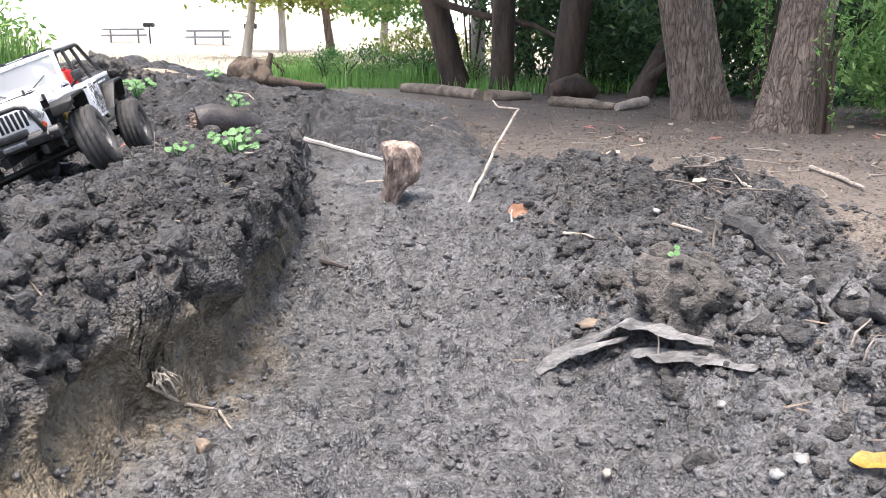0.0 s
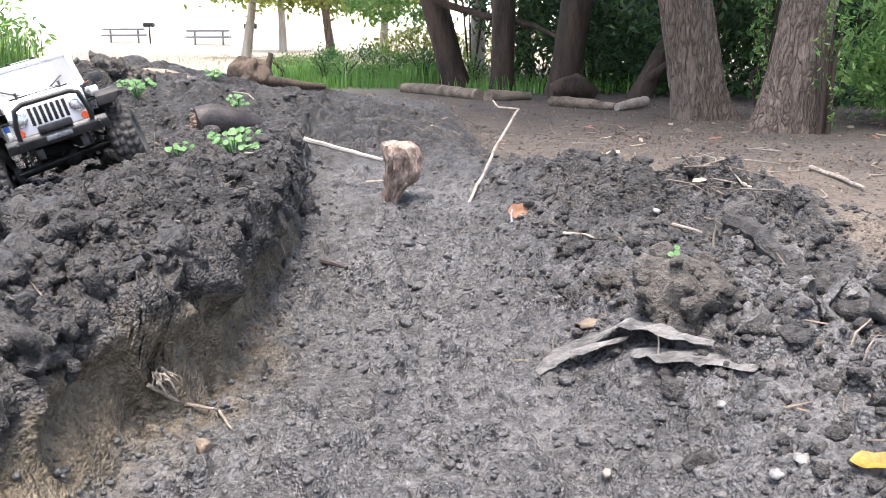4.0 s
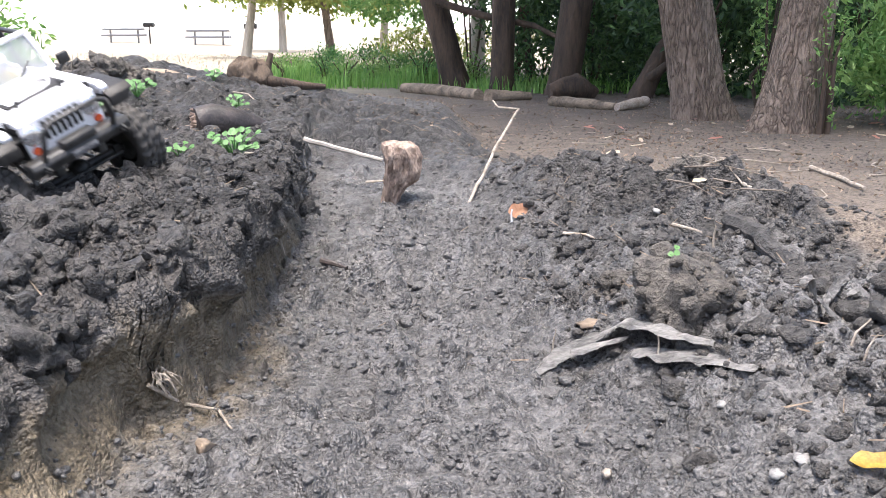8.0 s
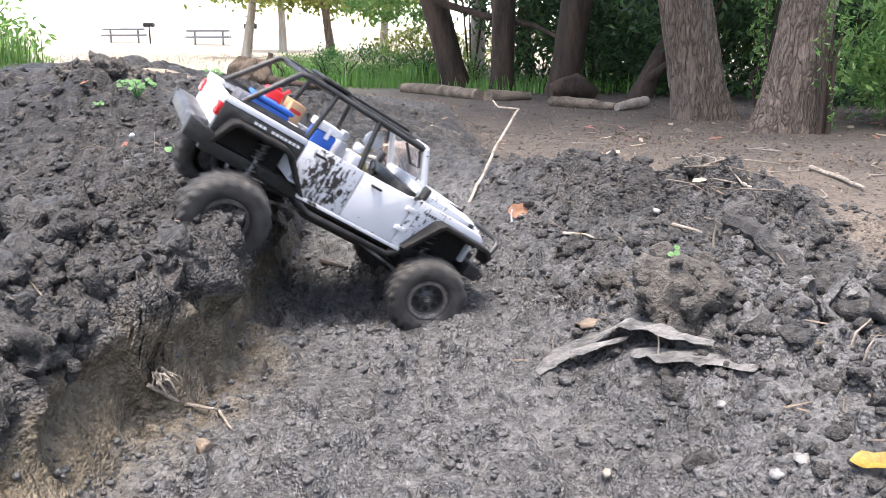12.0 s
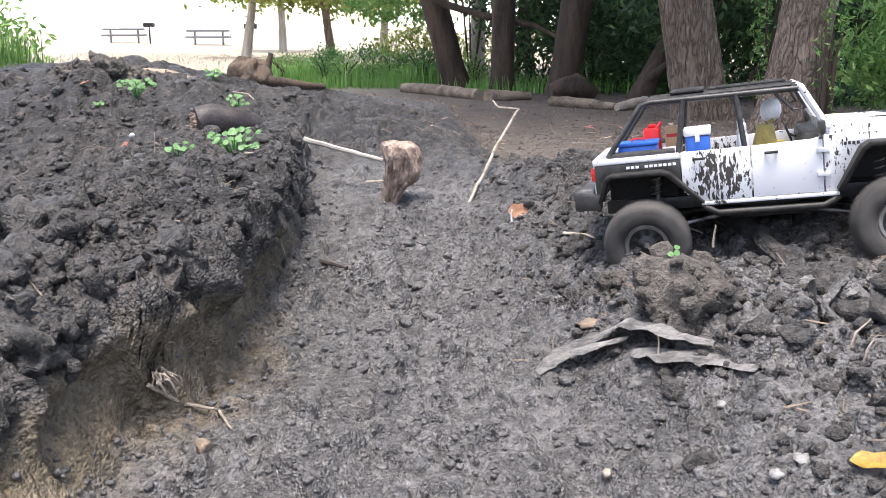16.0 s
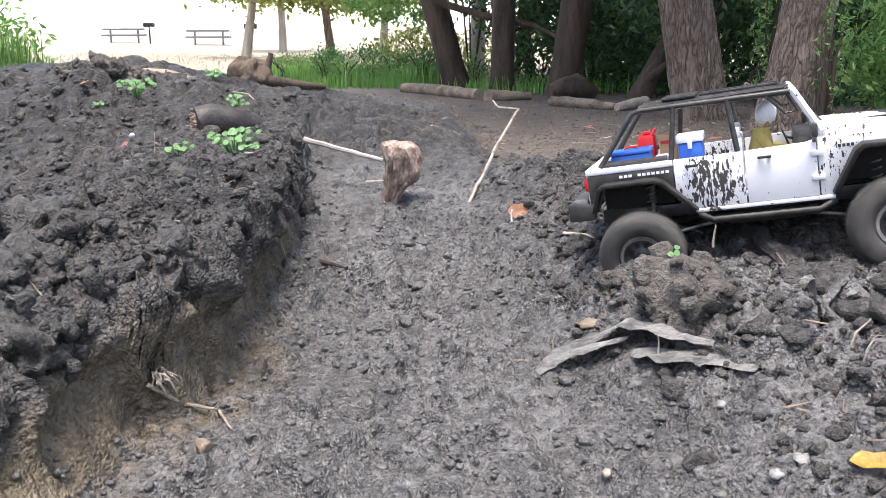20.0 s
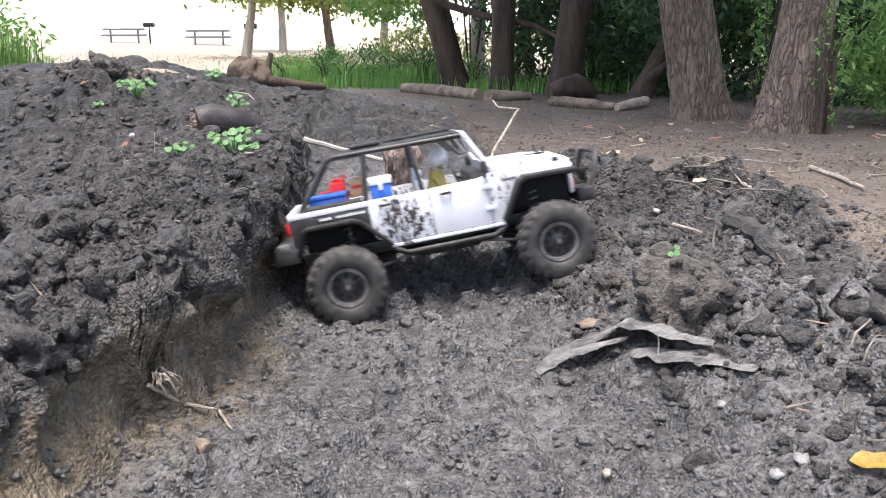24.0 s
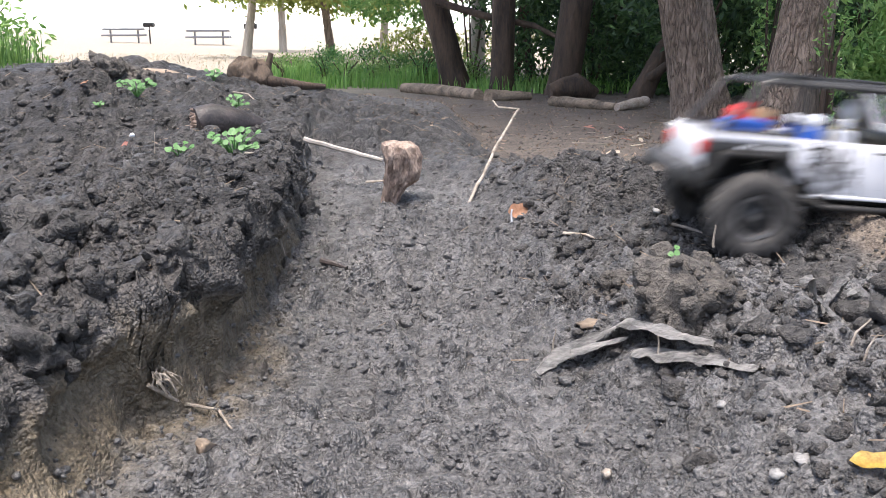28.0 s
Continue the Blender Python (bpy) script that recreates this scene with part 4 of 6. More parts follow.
def scatter(name, spots, sizes, shapes, faces, material, rng, flat=0.75):
    """Many pieces joined into one mesh: spots are places on the ground."""
    V, Fs, n = [], [], 0
    for (x, y, z), s in zip(spots, sizes):
        sh = shapes[rng.integers(len(shapes))]
        R = np.array(Euler(rng.uniform(0, 6.28, 3)).to_matrix())
        v = sh @ R.T * s * np.array([1, 1, flat]) * (rng.uniform(0.75, 1.25, 3) if s < 0.035 else rng.uniform(0.92, 1.1, 3))
        V.append(v + np.array([x, y, z]))
        Fs.append(faces + n)
        n += len(v)
    return array_mesh(name, np.concatenate(V), np.concatenate(Fs), material, smooth=True)


def clump(r, core, cf, bits, bf, material, rng, flat):
    """One clod: a core with crumbs of many sizes stuck all over it."""
    spin = np.array(Euler(rng.uniform(0, 6.28, 3)).to_matrix())
    body = core @ spin.T * r * np.array([1, 1, flat]) * rng.uniform(0.92, 1.1, 3)
    V, Fs, n = [body], [cf], len(body)
    for k in range(110):
        at = body[rng.integers(len(body))] * rng.uniform(0.90, 1.0)
        turn = np.array(Euler(rng.uniform(0, 6.28, 3)).to_matrix())
        v = bits[rng.integers(len(bits))] @ turn.T * r * (0.05 + 0.20 * rng.uniform(0, 1) ** 2.5) + at
        V.append(v)
        Fs.append(bf + n)
        n += len(v)
    return array_mesh("mud_clod", np.concatenate(V), np.concatenate(Fs), material, smooth=True)


def bank_weight(x, y):
    """Where the thrown-up spoil lies: 1 on the banks, 0 on the trench floor and the path."""
    s = beyond_ridge(x, y)
    left = step(0.0, -0.03, x - wall_line(y))
    right = step(0.02, 0.2, x - toe_line(y)) * step(0.28, 0.05, s)
    return np.maximum(left, right) * step(3.0, 2.3, y)


def build_clods():
    rng = np.random.default_rng(5)
    small, fs = lump_shapes(8, 1, 1)
    mid, fm = lump_shapes(12, 2, 2, 0.8)
    big, fb = lump_shapes(6, 4, 3, 0.65)
    firm, _ = lump_shapes(1, 4, 12, 0.45)

    def pick(n, lo, hi, keep, area=(-1.5, 1.25, 0.45, 3.0)):
        x = rng.uniform(area[0], area[1], n)
        y = rng.uniform(area[2], area[3], n)
        w = keep(x, y)
        ok = (rng.uniform(0, 1, n) < w) & ~((np.abs(x + 0.103) < 0.03) & (np.abs(y - 0.855) < 0.08))
        x, y = x[ok], y[ok]
        s = lo * (hi / lo) ** (rng.uniform(0, 1, len(x)) ** 2.2)
        z = land(x, y) + s * 0.02
        return np.stack([x, y, z], 1), s

    near = lambda x, y: np.clip(1.5 / (0.35 + y) - 0.15, 0.1, 1)
    p, s = pick(20000, 0.0025, 0.009, lambda x, y: bank_weight(x, y) * near(x, y))
    q, t = pick(14000, 0.0020, 0.0075, lambda x, y: bank_weight(x, y) * near(x, y), (-0.85, 0.7, 0.5, 1.9))
    p, s = np.concatenate([p, q]), np.concatenate([s, t])
    tagged(scatter("small_clods", p, s, small, fs, CLOD, rng), "loose grey crumbs of mud on the banks", "mud", kind="stuff")
    p, s = pick(4200, 0.006, 0.017, lambda x, y: bank_weight(x, y) * near(x, y))
    tagged(scatter("clods", p, s, mid, fm, CLOD, rng), "broken grey clods of wet mud on the banks", "mud", kind="stuff")
    floor = lambda x, y: (1 - bank_weight(x, y)) * step(2.3, 1.6, y) * step(-0.36, -0.3, x) * step(0.45, 0.3, x)
    p, s = pick(26000, 0.0018, 0.0065, lambda x, y: floor(x, y) * near(x, y) * (0.25 + 0.75 * (perlin(x * 7, y * 7, 5) > 0)))
    q, t = pick(17000, 0.0013, 0.0050, lambda x, y: floor(x, y) * near(x, y) * (0.15 + 0.85 * (perlin(x * 9, y * 9, 8) > -0.05)), (-0.3, 0.36, 0.5, 1.95))
    p, s = np.concatenate([p, q]), np.concatenate([s, t])
    tagged(scatter("trench_crumbs", p, s, small, fs, CRUMB, rng), "small crumbs of wet mud on the trench floor", "mud", kind="stuff")
    p, s = pick(12000, 0.004, 0.012, lambda x, y: floor(x, y) * near(x, y) * (0.05 + 0.6 * (perlin(x * 11, y * 15, 6) > 0.12) + 0.3 * (np.abs(y - 1.42) < 0.2)))
    tagged(scatter("churned_mud", p, s, mid, fm, CRUMB, rng, 0.55), "churned wet mud lumps across the trench", "mud", kind="stuff")
    litter = lambda x, y: step(0.12, 0.3, beyond_ridge(x, y)) * 0.5
    p, s = pick(9000, 0.0018, 0.007, litter, (-0.3, 1.4, 1.5, 3.8))
    tagged(scatter("path_crumbs", p, s, small, fs, DRYCLOD, rng), "dry crumbs on the trodden path", "dirt", kind="stuff")
    # the clods that stand out singly
    for x, y, r, fl, mat, lab in (
            (0.277, 0.934, 0.056, 0.88, DRYCLOD, "large drying clod of mud with straw in it"),
            (0.225, 1.075, 0.026, 0.8, DRYCLOD, "drying clod of mud beside a larger one"),
            (0.445, 0.985, 0.040, 0.8, CLOD, "large dark clod of mud"),
            (0.350, 0.915, 0.022, 0.8, CLOD, "dark clod of mud"),
            (0.478, 0.850, 0.040, 0.7, CLOD, "large dark clod of mud"),
            (0.180, 1.110, 0.018, 0.8, CLOD, "clod of wet mud beside the trench"),
            (0.205, 1.30, 0.022, 0.9, CLOD, "clod of wet mud beside the trench"),
            (0.300, 1.62, 0.036, 0.8, CLOD, "large clod of mud on the spoil ridge"),
            (0.420, 1.43, 0.034, 0.8, DRYCLOD, "large clod of mud on the spoil ridge"),
            (-0.470, 0.985, 0.044, 0.9, CLOD, "rough clod of mud on the bank"),
            (-0.545, 1.01, 0.040, 0.9, CLOD, "rough clod of mud on the bank"),
            (-0.405, 0.800, 0.046, 0.9, CLOD, "rough clod of mud on the bank"),
            (-0.370, 0.700, 0.042, 0.9, CLOD, "rough clod of mud on the bank"),
            (-0.345, 0.810, 0.030, 0.9, CLOD, "rough clod of mud on the bank"),
            (-0.295, 0.900, 0.030, 0.9, CLOD, "rough clod of mud on the bank"),
            (-0.282, 1.03, 0.026, 0.9, CLOD, "rough clod of mud on the bank"),
            (-0.285, 1.42, 0.026, 0.8, CLOD, "rough clod of mud on the bank"),
            (-0.285, 1.66, 0.036, 0.8, CLOD, "rough clod of mud on the bank"),
            (-0.96, 2.50, 0.055, 0.7, DRYCLOD, "heaped clod on the crest of the bank"),
            (-0.88, 2.52, 0.045, 0.7, DRYCLOD, "heaped clod on the crest of the bank"),
            (-1.05, 2.46, 0.042, 0.7, DRYCLOD, "heaped clod on the crest of the bank")):
        ob = clump(r, firm[0] if "straw" in lab else big[rng.integers(len(big))], fb, mid, fm, mat, rng, fl)
        ob.location = (x, y, float(land(x, y, False)) + r * fl * (0.42 if "straw" in lab else 0.1))
        tagged(ob, lab, "mud clod", "single clods of mud")


build_clods()


def leaves(name, centers, size, material, parent, rng, droop=0.0, aspect=2.2):
    """Pointed leaves, one four-cornered blade each, joined into one mesh."""
    c = np.asarray(centers, float)
    n = len(c)
    d = rng.normal(size=(n, 3))
    d[:, 2] -= droop
    d /= np.linalg.norm(d, axis=1)[:, None]
    u = np.cross(d, rng.normal(size=(n, 3)))
    u /= np.linalg.norm(u, axis=1)[:, None]
    w = np.cross(d, u)
    L = (size * rng.uniform(0.6, 1.3, n))[:, None]
    W = L / aspect
    bend = w * L * 0.12
    v = np.stack([c - d * L / 2, c + u * W / 2 + bend, c + d * L / 2, c - u * W / 2 + bend], 1).reshape(-1, 3)
    f = np.arange(4 * n).reshape(n, 4)
    return array_mesh(name, v, f, material, parent)


def cloud(rng, n, center, radii, clumps=14, tight=0.28):
    """Points gathered in clumps inside an ellipsoid, with gaps between."""
    k = rng.normal(size=(clumps, 3))
    k = k / np.linalg.norm(k, axis=1)[:, None] * rng.uniform(0.25, 1.0, (clumps, 1)) ** 0.5
    p = k[rng.integers(clumps, size=n)] + rng.normal(size=(n, 3)) * tight
    return np.array(center) + p * np.array(radii)


def trunk_mesh(path, radii, seed, sides=28, ridge=0.10, flare=0.0, fine=0.05):
    """A tapered trunk along points with furrowed bark."""
    bm = bmesh.new()
    pts = [Vector(p) for p in path]
    dense, rr = [], []
    for i in range(len(pts) - 1):
        k = max(3, int((pts[i + 1] - pts[i]).length / fine)) if i < 2 else 6
        k = min(k, 60)
        for j in range(k):
            dense.append(pts[i].lerp(pts[i + 1], j / k))
            rr.append(radii[i] + (radii[i + 1] - radii[i]) * j / k)
    dense.append(pts[-1])
    rr.append(radii[-1])
    rings = []
    for i, (p, r) in enumerate(zip(dense, rr)):
        ring = []
        for a in range(sides):
            t = 2 * math.pi * a / sides
            q = Vector((math.cos(t), math.sin(t), 0))
            h = (abs(noise.noise(Vector((q.x * 7 + seed + 0.8 * p.z, q.y * 7, p.z * 2.6)))) - 0.2) * ridge * 1.2 + (abs(noise.noise(Vector((q.x * 15 + seed - 1.2 * p.z, q.y * 15, p.z * 7)))) - 0.2) * ridge * 0.8 + noise.noise(Vector((q.x + seed, q.y, p.z * 2))) * ridge * 0.6
            f = 1 + flare * max(0.0, 1 - (p.z - dense[0].z) / 0.25) ** 2 * (1 + 0.6 * math.sin(3 * t + seed))
            ring.append(bm.verts.new(p + q * r * (1 + h) * f))
        rings.append(ring)
    for a, b in zip(rings, rings[1:]):
        for k in range(sides):
            bm.faces.new((a[k], a[(k + 1) % sides], b[(k + 1) % sides], b[k]))
    return bm


def tree(label, x, y, lean, r0, r1, height, bark, leaf, crown, leafsize, seed, limbs=5, flare=0.25, z0=None):
    rng = np.random.default_rng(seed)
    root = new("tree")
    root.location = (x, y, ground_z(x, y) - 0.04 if z0 is None else z0)
    tagged(root, label, "tree")
    lx, ly = lean
    path = [(0, 0, 0), (lx * 0.3, ly * 0.3, 0.3), (lx, ly, 1.0), (lx * 1.6, ly * 1.6, height * 0.5), (lx * 1.8, ly * 1.8, height)]
    part("trunk", trunk_mesh(path, [r0, r0 + (r1 - r0) * 0.5, r1, r1 * 0.7, r1 * 0.25], seed, 72 if bark is BARK and r0 > 0.1 else 28, flare=flare, fine=0.018 if bark is BARK and r0 > 0.1 else 0.05), bark, root)
    tips = []
    for k in range(limbs):
        a = 2 * math.pi * (k + rng.uniform(-0.3, 0.3)) / limbs
        h = height * (0.35 + 0.5 * k / limbs)
        o = Vector((lx * 1.6, ly * 1.6, h))
        ln = height * 0.35
        tip = o + Vector((math.cos(a) * ln, math.sin(a) * ln, ln * 0.55))
        mid = o.lerp(tip, 0.5) + Vector((0, 0, -ln * 0.06))
        part("limb", tube(bmesh.new(), [o, mid, tip], [r1 * 0.45, r1 * 0.3, r1 * 0.1], 8), bark, root)
        tips.append(tip)
    n, radii, zc = crown
    if n:
        pts = cloud(rng, n, (lx * 1.6, ly * 1.6, zc), radii, 46, 0.17)
        leaves("crown", pts, leafsize, leaf, root, rng, 0.4)
    return root


# the two big trunks by the path, their crowns shading the trench
tree("thick furrowed grey-brown tree trunk beside the path", 1.335, 4.36, (-0.225, 0.03), 0.146, 0.122, 7.5, BARK, LEAF, (4800, (2.4, 2.4, 1.7), 5.8), 0.20, 3)
tree("thick furrowed grey-brown tree trunk beside the path", 1.412, 3.58, (0.15, 0.05), 0.120, 0.094, 7.0, BARK, LEAF, (4800, (2.4, 2.4, 1.6), 5.4), 0.20, 4)
# darker trees of the thicket, its shade put into their leaf colour
tree("dark leaning tree trunk at the thicket's edge", 0.14, 7.9, (-0.28, 0.0), 0.135, 0.115, 7.0, DARKBARK, SHADELEAF, (4500, (2.4, 2.0, 1.8), 5.0), 0.20, 5)
tree("dark upright tree trunk in the thicket", 0.50, 7.3, (0.0, 0.0), 0.098, 0.094, 6.5, DARKBARK, SHADELEAF, (3000, (1.8, 1.8, 1.6), 4.8), 0.2, 6)
tree("dark thick tree trunk in the thicket", 0.95, 6.9, (0.12, 0.0), 0.125, 0.12, 7.0, DARKBARK, SHADELEAF, (4000, (2.2, 2.0, 1.8), 5.0), 0.2, 7)
tree("slim dark sapling in the thicket", 0.88, 8.6, (-0.12, 0.0), 0.05, 0.045, 5.0, DARKBARK, SHADELEAF, (1500, (1.2, 1.2, 1.2), 4.0), 0.18, 8, 3)
tree("dark slanting tree trunk behind the thicket", 1.42, 6.4, (0.55, 0.1), 0.085, 0.075, 5.0, DARKBARK, SHADELEAF, (3000, (1.6, 1.6, 1.2), 4.2), 0.18, 9, 3)
tree("slim pale tree trunk behind the thicket", 0.42, 10.5, (0.0, 0.0), 0.09, 0.085, 6.0, PALEBARK, LEAF, (2500, (1.8, 1.8, 1.4), 4.4), 0.18, 10, 4)
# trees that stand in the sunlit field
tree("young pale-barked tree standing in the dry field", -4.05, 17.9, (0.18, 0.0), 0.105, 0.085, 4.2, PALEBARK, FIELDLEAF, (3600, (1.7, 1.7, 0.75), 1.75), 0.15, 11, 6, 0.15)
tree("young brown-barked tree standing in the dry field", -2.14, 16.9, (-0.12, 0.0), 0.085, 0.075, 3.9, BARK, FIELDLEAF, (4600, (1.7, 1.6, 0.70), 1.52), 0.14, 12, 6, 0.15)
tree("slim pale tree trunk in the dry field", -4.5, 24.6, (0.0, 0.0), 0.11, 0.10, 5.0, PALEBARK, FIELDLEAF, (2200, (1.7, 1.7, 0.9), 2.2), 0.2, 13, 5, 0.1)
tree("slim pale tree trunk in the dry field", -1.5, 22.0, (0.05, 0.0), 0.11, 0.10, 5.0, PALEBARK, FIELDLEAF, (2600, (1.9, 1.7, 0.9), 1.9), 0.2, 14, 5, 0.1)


def shrub(name, label, center, radii, n, size, material, seed, clumps=16, stems=6, tight=0.22, aspect=2.4):
    rng = np.random.default_rng(seed)
    x, y, z = center
    root = new(name)
    g = ground_z(x, y)
    root.location = (x, y, g)
    tagged(root, label, "shrub")
    for k in range(stems):
        a = rng.uniform(0, 6.28)
        tip = (math.cos(a) * radii[0] * 0.6, math.sin(a) * radii[1] * 0.6, (z - g) + radii[2] * 0.5)
        part("stem", tube(bmesh.new(), [(0.02 * math.cos(a), 0.02 * math.sin(a), -0.02), (tip[0] * 0.4, tip[1] * 0.4, tip[2] * 0.6), tip], [0.012, 0.008, 0.003], 6), DARKBARK, root)
    pts = cloud(rng, n, (0, 0, z - g), radii, clumps, tight)
    pts[:, 2] = np.maximum(pts[:, 2], 0.03)
    leaves("foliage", pts, size, material, root, rng, 0.5, aspect)
    return root


# dark thicket behind the path, shade included in the leaf colour
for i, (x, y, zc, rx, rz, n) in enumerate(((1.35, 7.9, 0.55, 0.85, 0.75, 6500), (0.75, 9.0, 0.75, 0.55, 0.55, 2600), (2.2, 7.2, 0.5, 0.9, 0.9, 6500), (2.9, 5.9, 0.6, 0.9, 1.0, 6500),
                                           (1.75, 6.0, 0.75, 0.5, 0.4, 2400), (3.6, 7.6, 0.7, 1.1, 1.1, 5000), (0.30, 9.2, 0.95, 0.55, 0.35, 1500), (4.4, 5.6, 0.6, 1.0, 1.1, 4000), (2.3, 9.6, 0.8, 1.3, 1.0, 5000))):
    shrub("thicket_bush", "dense green bush of the thicket, its shade put into dark leaf colour", (x, y, zc), (rx, 0.7, rz), n, 0.075, SHADELEAF, 40 + i, 30, 7, 0.2)
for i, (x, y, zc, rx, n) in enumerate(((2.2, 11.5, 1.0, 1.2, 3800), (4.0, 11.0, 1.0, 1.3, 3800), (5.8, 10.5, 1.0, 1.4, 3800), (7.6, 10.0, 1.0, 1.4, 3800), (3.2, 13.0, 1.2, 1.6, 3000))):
    shrub("thicket_bush", "dense green bush of the thicket, its shade put into dark leaf colour", (x, y, zc), (rx, 0.9, 1.0), n, 0.16, SHADELEAF, 80 + i, 30, 7, 0.24)
# brighter growth at the right
shrub("leafy_bush", "bright green leafy bush beside the path", (2.05, 3.75, 0.28), (0.30, 0.35, 0.34), 3600, 0.045, LEAF, 60, 26, 7, 0.2)
shrub("leafy_bush", "bright green leafy bush beside the path", (2.35, 4.3, 0.40), (0.35, 0.4, 0.45), 3000, 0.05, LEAF, 61, 26, 7, 0.2)
shrub("leafy_vine", "thin green vine climbing between the trunks", (1.66, 4.45, 0.35), (0.10, 0.10, 0.40), 420, 0.035, LEAF, 62, 22, 4, 0.2)
shrub("leafy_vine", "green vine on the bark of the trunk", (1.53, 3.44, 0.30), (0.07, 0.05, 0.26), 220, 0.028, LEAF, 63, 18, 3, 0.2)
# hanging leaves at the edge of the thicket
shrub("hanging_branch", "low leafy branch hanging over the field's edge", (-0.42, 9.5, 0.72), (0.62, 0.6, 0.24), 3600, 0.06, LEAF, 64, 24, 0, 0.2)
shrub("field_bush", "sunlit light green bush at the field's edge", (-0.25, 10.6, 0.22), (0.55, 0.4, 0.26), 1500, 0.06, FIELDLEAF, 65, 20, 5, 0.22)
shrub("field_bush", "sunlit light green bush at the field's edge", (0.95, 11.5, 0.25), (0.9, 0.4, 0.35), 1800, 0.06, FIELDLEAF, 66, 20, 5, 0.22)
for i, (x, y, z, n) in enumerate(((-1.55, 8.6, 0.02, 500), (-1.2, 8.9, 0.05, 700), (-0.95, 8.3, 0.03, 600), (-0.75, 9.2, 0.08, 900), (-0.5, 8.7, 0.06, 900), (-0.2, 8.6, 0.08, 900), (-1.4, 10.2, 0.05, 700), (0.62, 8.0, 0.05, 700), (0.3, 8.3, 0.05, 600))):
    shrub("verge_weed", "bright green leafy weed in the grass verge", (x, y, z), (0.24, 0.22, 0.13), n, 0.034, BRIGHTLEAF if i % 2 else LEAF, 160 + i, 14, 5, 0.26)
shrub("leafy_bush", "green bush growing behind the mud bank", (-2.2, 3.9, 0.36), (0.42, 0.4, 0.26), 2400, 0.045, LEAF, 67, 22, 6, 0.22)


def grass(name, label, n, x0, x1, y0, y1, h0, h1, seed, material=GRASS, keep=None, width=0.006):
    """Bent grass blades, two joined quads each."""
    rng = np.random.default_rng(seed)
    x, y = rng.uniform(x0, x1, n), rng.uniform(y0, y1, n)
    if keep is not None:
        ok = keep(x, y, rng)
        x, y = x[ok], y[ok]
    n = len(x)
    z = land(x, y) - 0.01
    a, h = rng.uniform(0, 6.28, n), rng.uniform(h0, h1, n) * (0.6 + 0.8 * np.clip(perlin(x * 2.3, y * 2.3, 9) + 0.5, 0, 1))
    d = np.stack([np.cos(a), np.sin(a), 0 * a], 1)
    s = np.stack([-np.sin(a), np.cos(a), 0 * a], 1) * width
    o = np.stack([x, y, z], 1)
    up = np.array([0, 0, 1.0])
    lean = rng.uniform(0.1, 0.6, n)[:, None]
    m = o + up * (h * 0.55)[:, None] + d * (h * 0.18)[:, None] * lean
    t = o + up * (h * 0.95)[:, None] + d * (h * 0.6)[:, None] * lean
    v = np.stack([o - s, o + s, m + s * 0.8, m - s * 0.8, t + s * 0.15, t - s * 0.15], 1).reshape(-1, 3)
    i = np.arange(n)[:, None] * 6
    f = np.concatenate([i + np.array([[0, 1, 2, 3]]), i + np.array([[3, 2, 4, 5]])])
    return tagged(array_mesh(name, v, f, material), label, "grass", kind="stuff")


grass("grass_verge", "bright green grass at the edge of the dry field", 15000, -2.7, 0.5, 7.6, 11.5, 0.05, 0.20, 21, width=0.005,
      keep=lambda x, y, r: (x > -0.21 * y) & (x < 0.02 * y) & (r.uniform(0, 1, len(x)) < 0.12 + 0.88 * step(-0.25, 0.3, perlin(x * 1.8, y * 1.8, 3))))
grass("bank_grass", "long green grass behind the mud bank", 26000, -2.9, -1.25, 2.75, 4.4, 0.04, 0.15, 22, material=BANKGRASS, width=0.002,
      keep=lambda x, y, r: x < -1.36 - 0.2 * (y - 2.7) - 0.3 * r.uniform(0, 1, len(x)))
grass("thicket_grass", "shaded grass under the thicket", 3000, 0.2, 2.6, 7.0, 9.0, 0.05, 0.14, 23, width=0.006)
grass("dry_grass", "short bleached grass of the field", 9000, -9, 6, 9.0, 22.0, 0.02, 0.05, 24, material=STRAWBLADE, width=0.008)


# ---- logs, stump and roots ----
def log(name, label, pts, radii, material, seed, cat="log"):
    bm = tube(bmesh.new(), [Vector(a).lerp(Vector(b), k / 5) for a, b in zip(pts, pts[1:]) for k in range(5)] + [Vector(pts[-1])],
              [r0 + (r1 - r0) * k / 5 for r0, r1 in zip(radii, radii[1:]) for k in range(5)] + [radii[-1]], 14)
    for v in bm.verts:
        v.co += Vector((noise.noise(v.co * 14 + Vector((seed, 0, 0))), noise.noise(v.co * 14 + Vector((0, seed, 0))), noise.noise(v.co * 14 + Vector((0, 0, seed))))) * radii[0] * 0.22
    ob = part(name, bm, material)
    tagged(ob, label, cat)
    return ob


def gz(x, y, up=0.0):
    return (x, y, ground_z(x, y) + up)


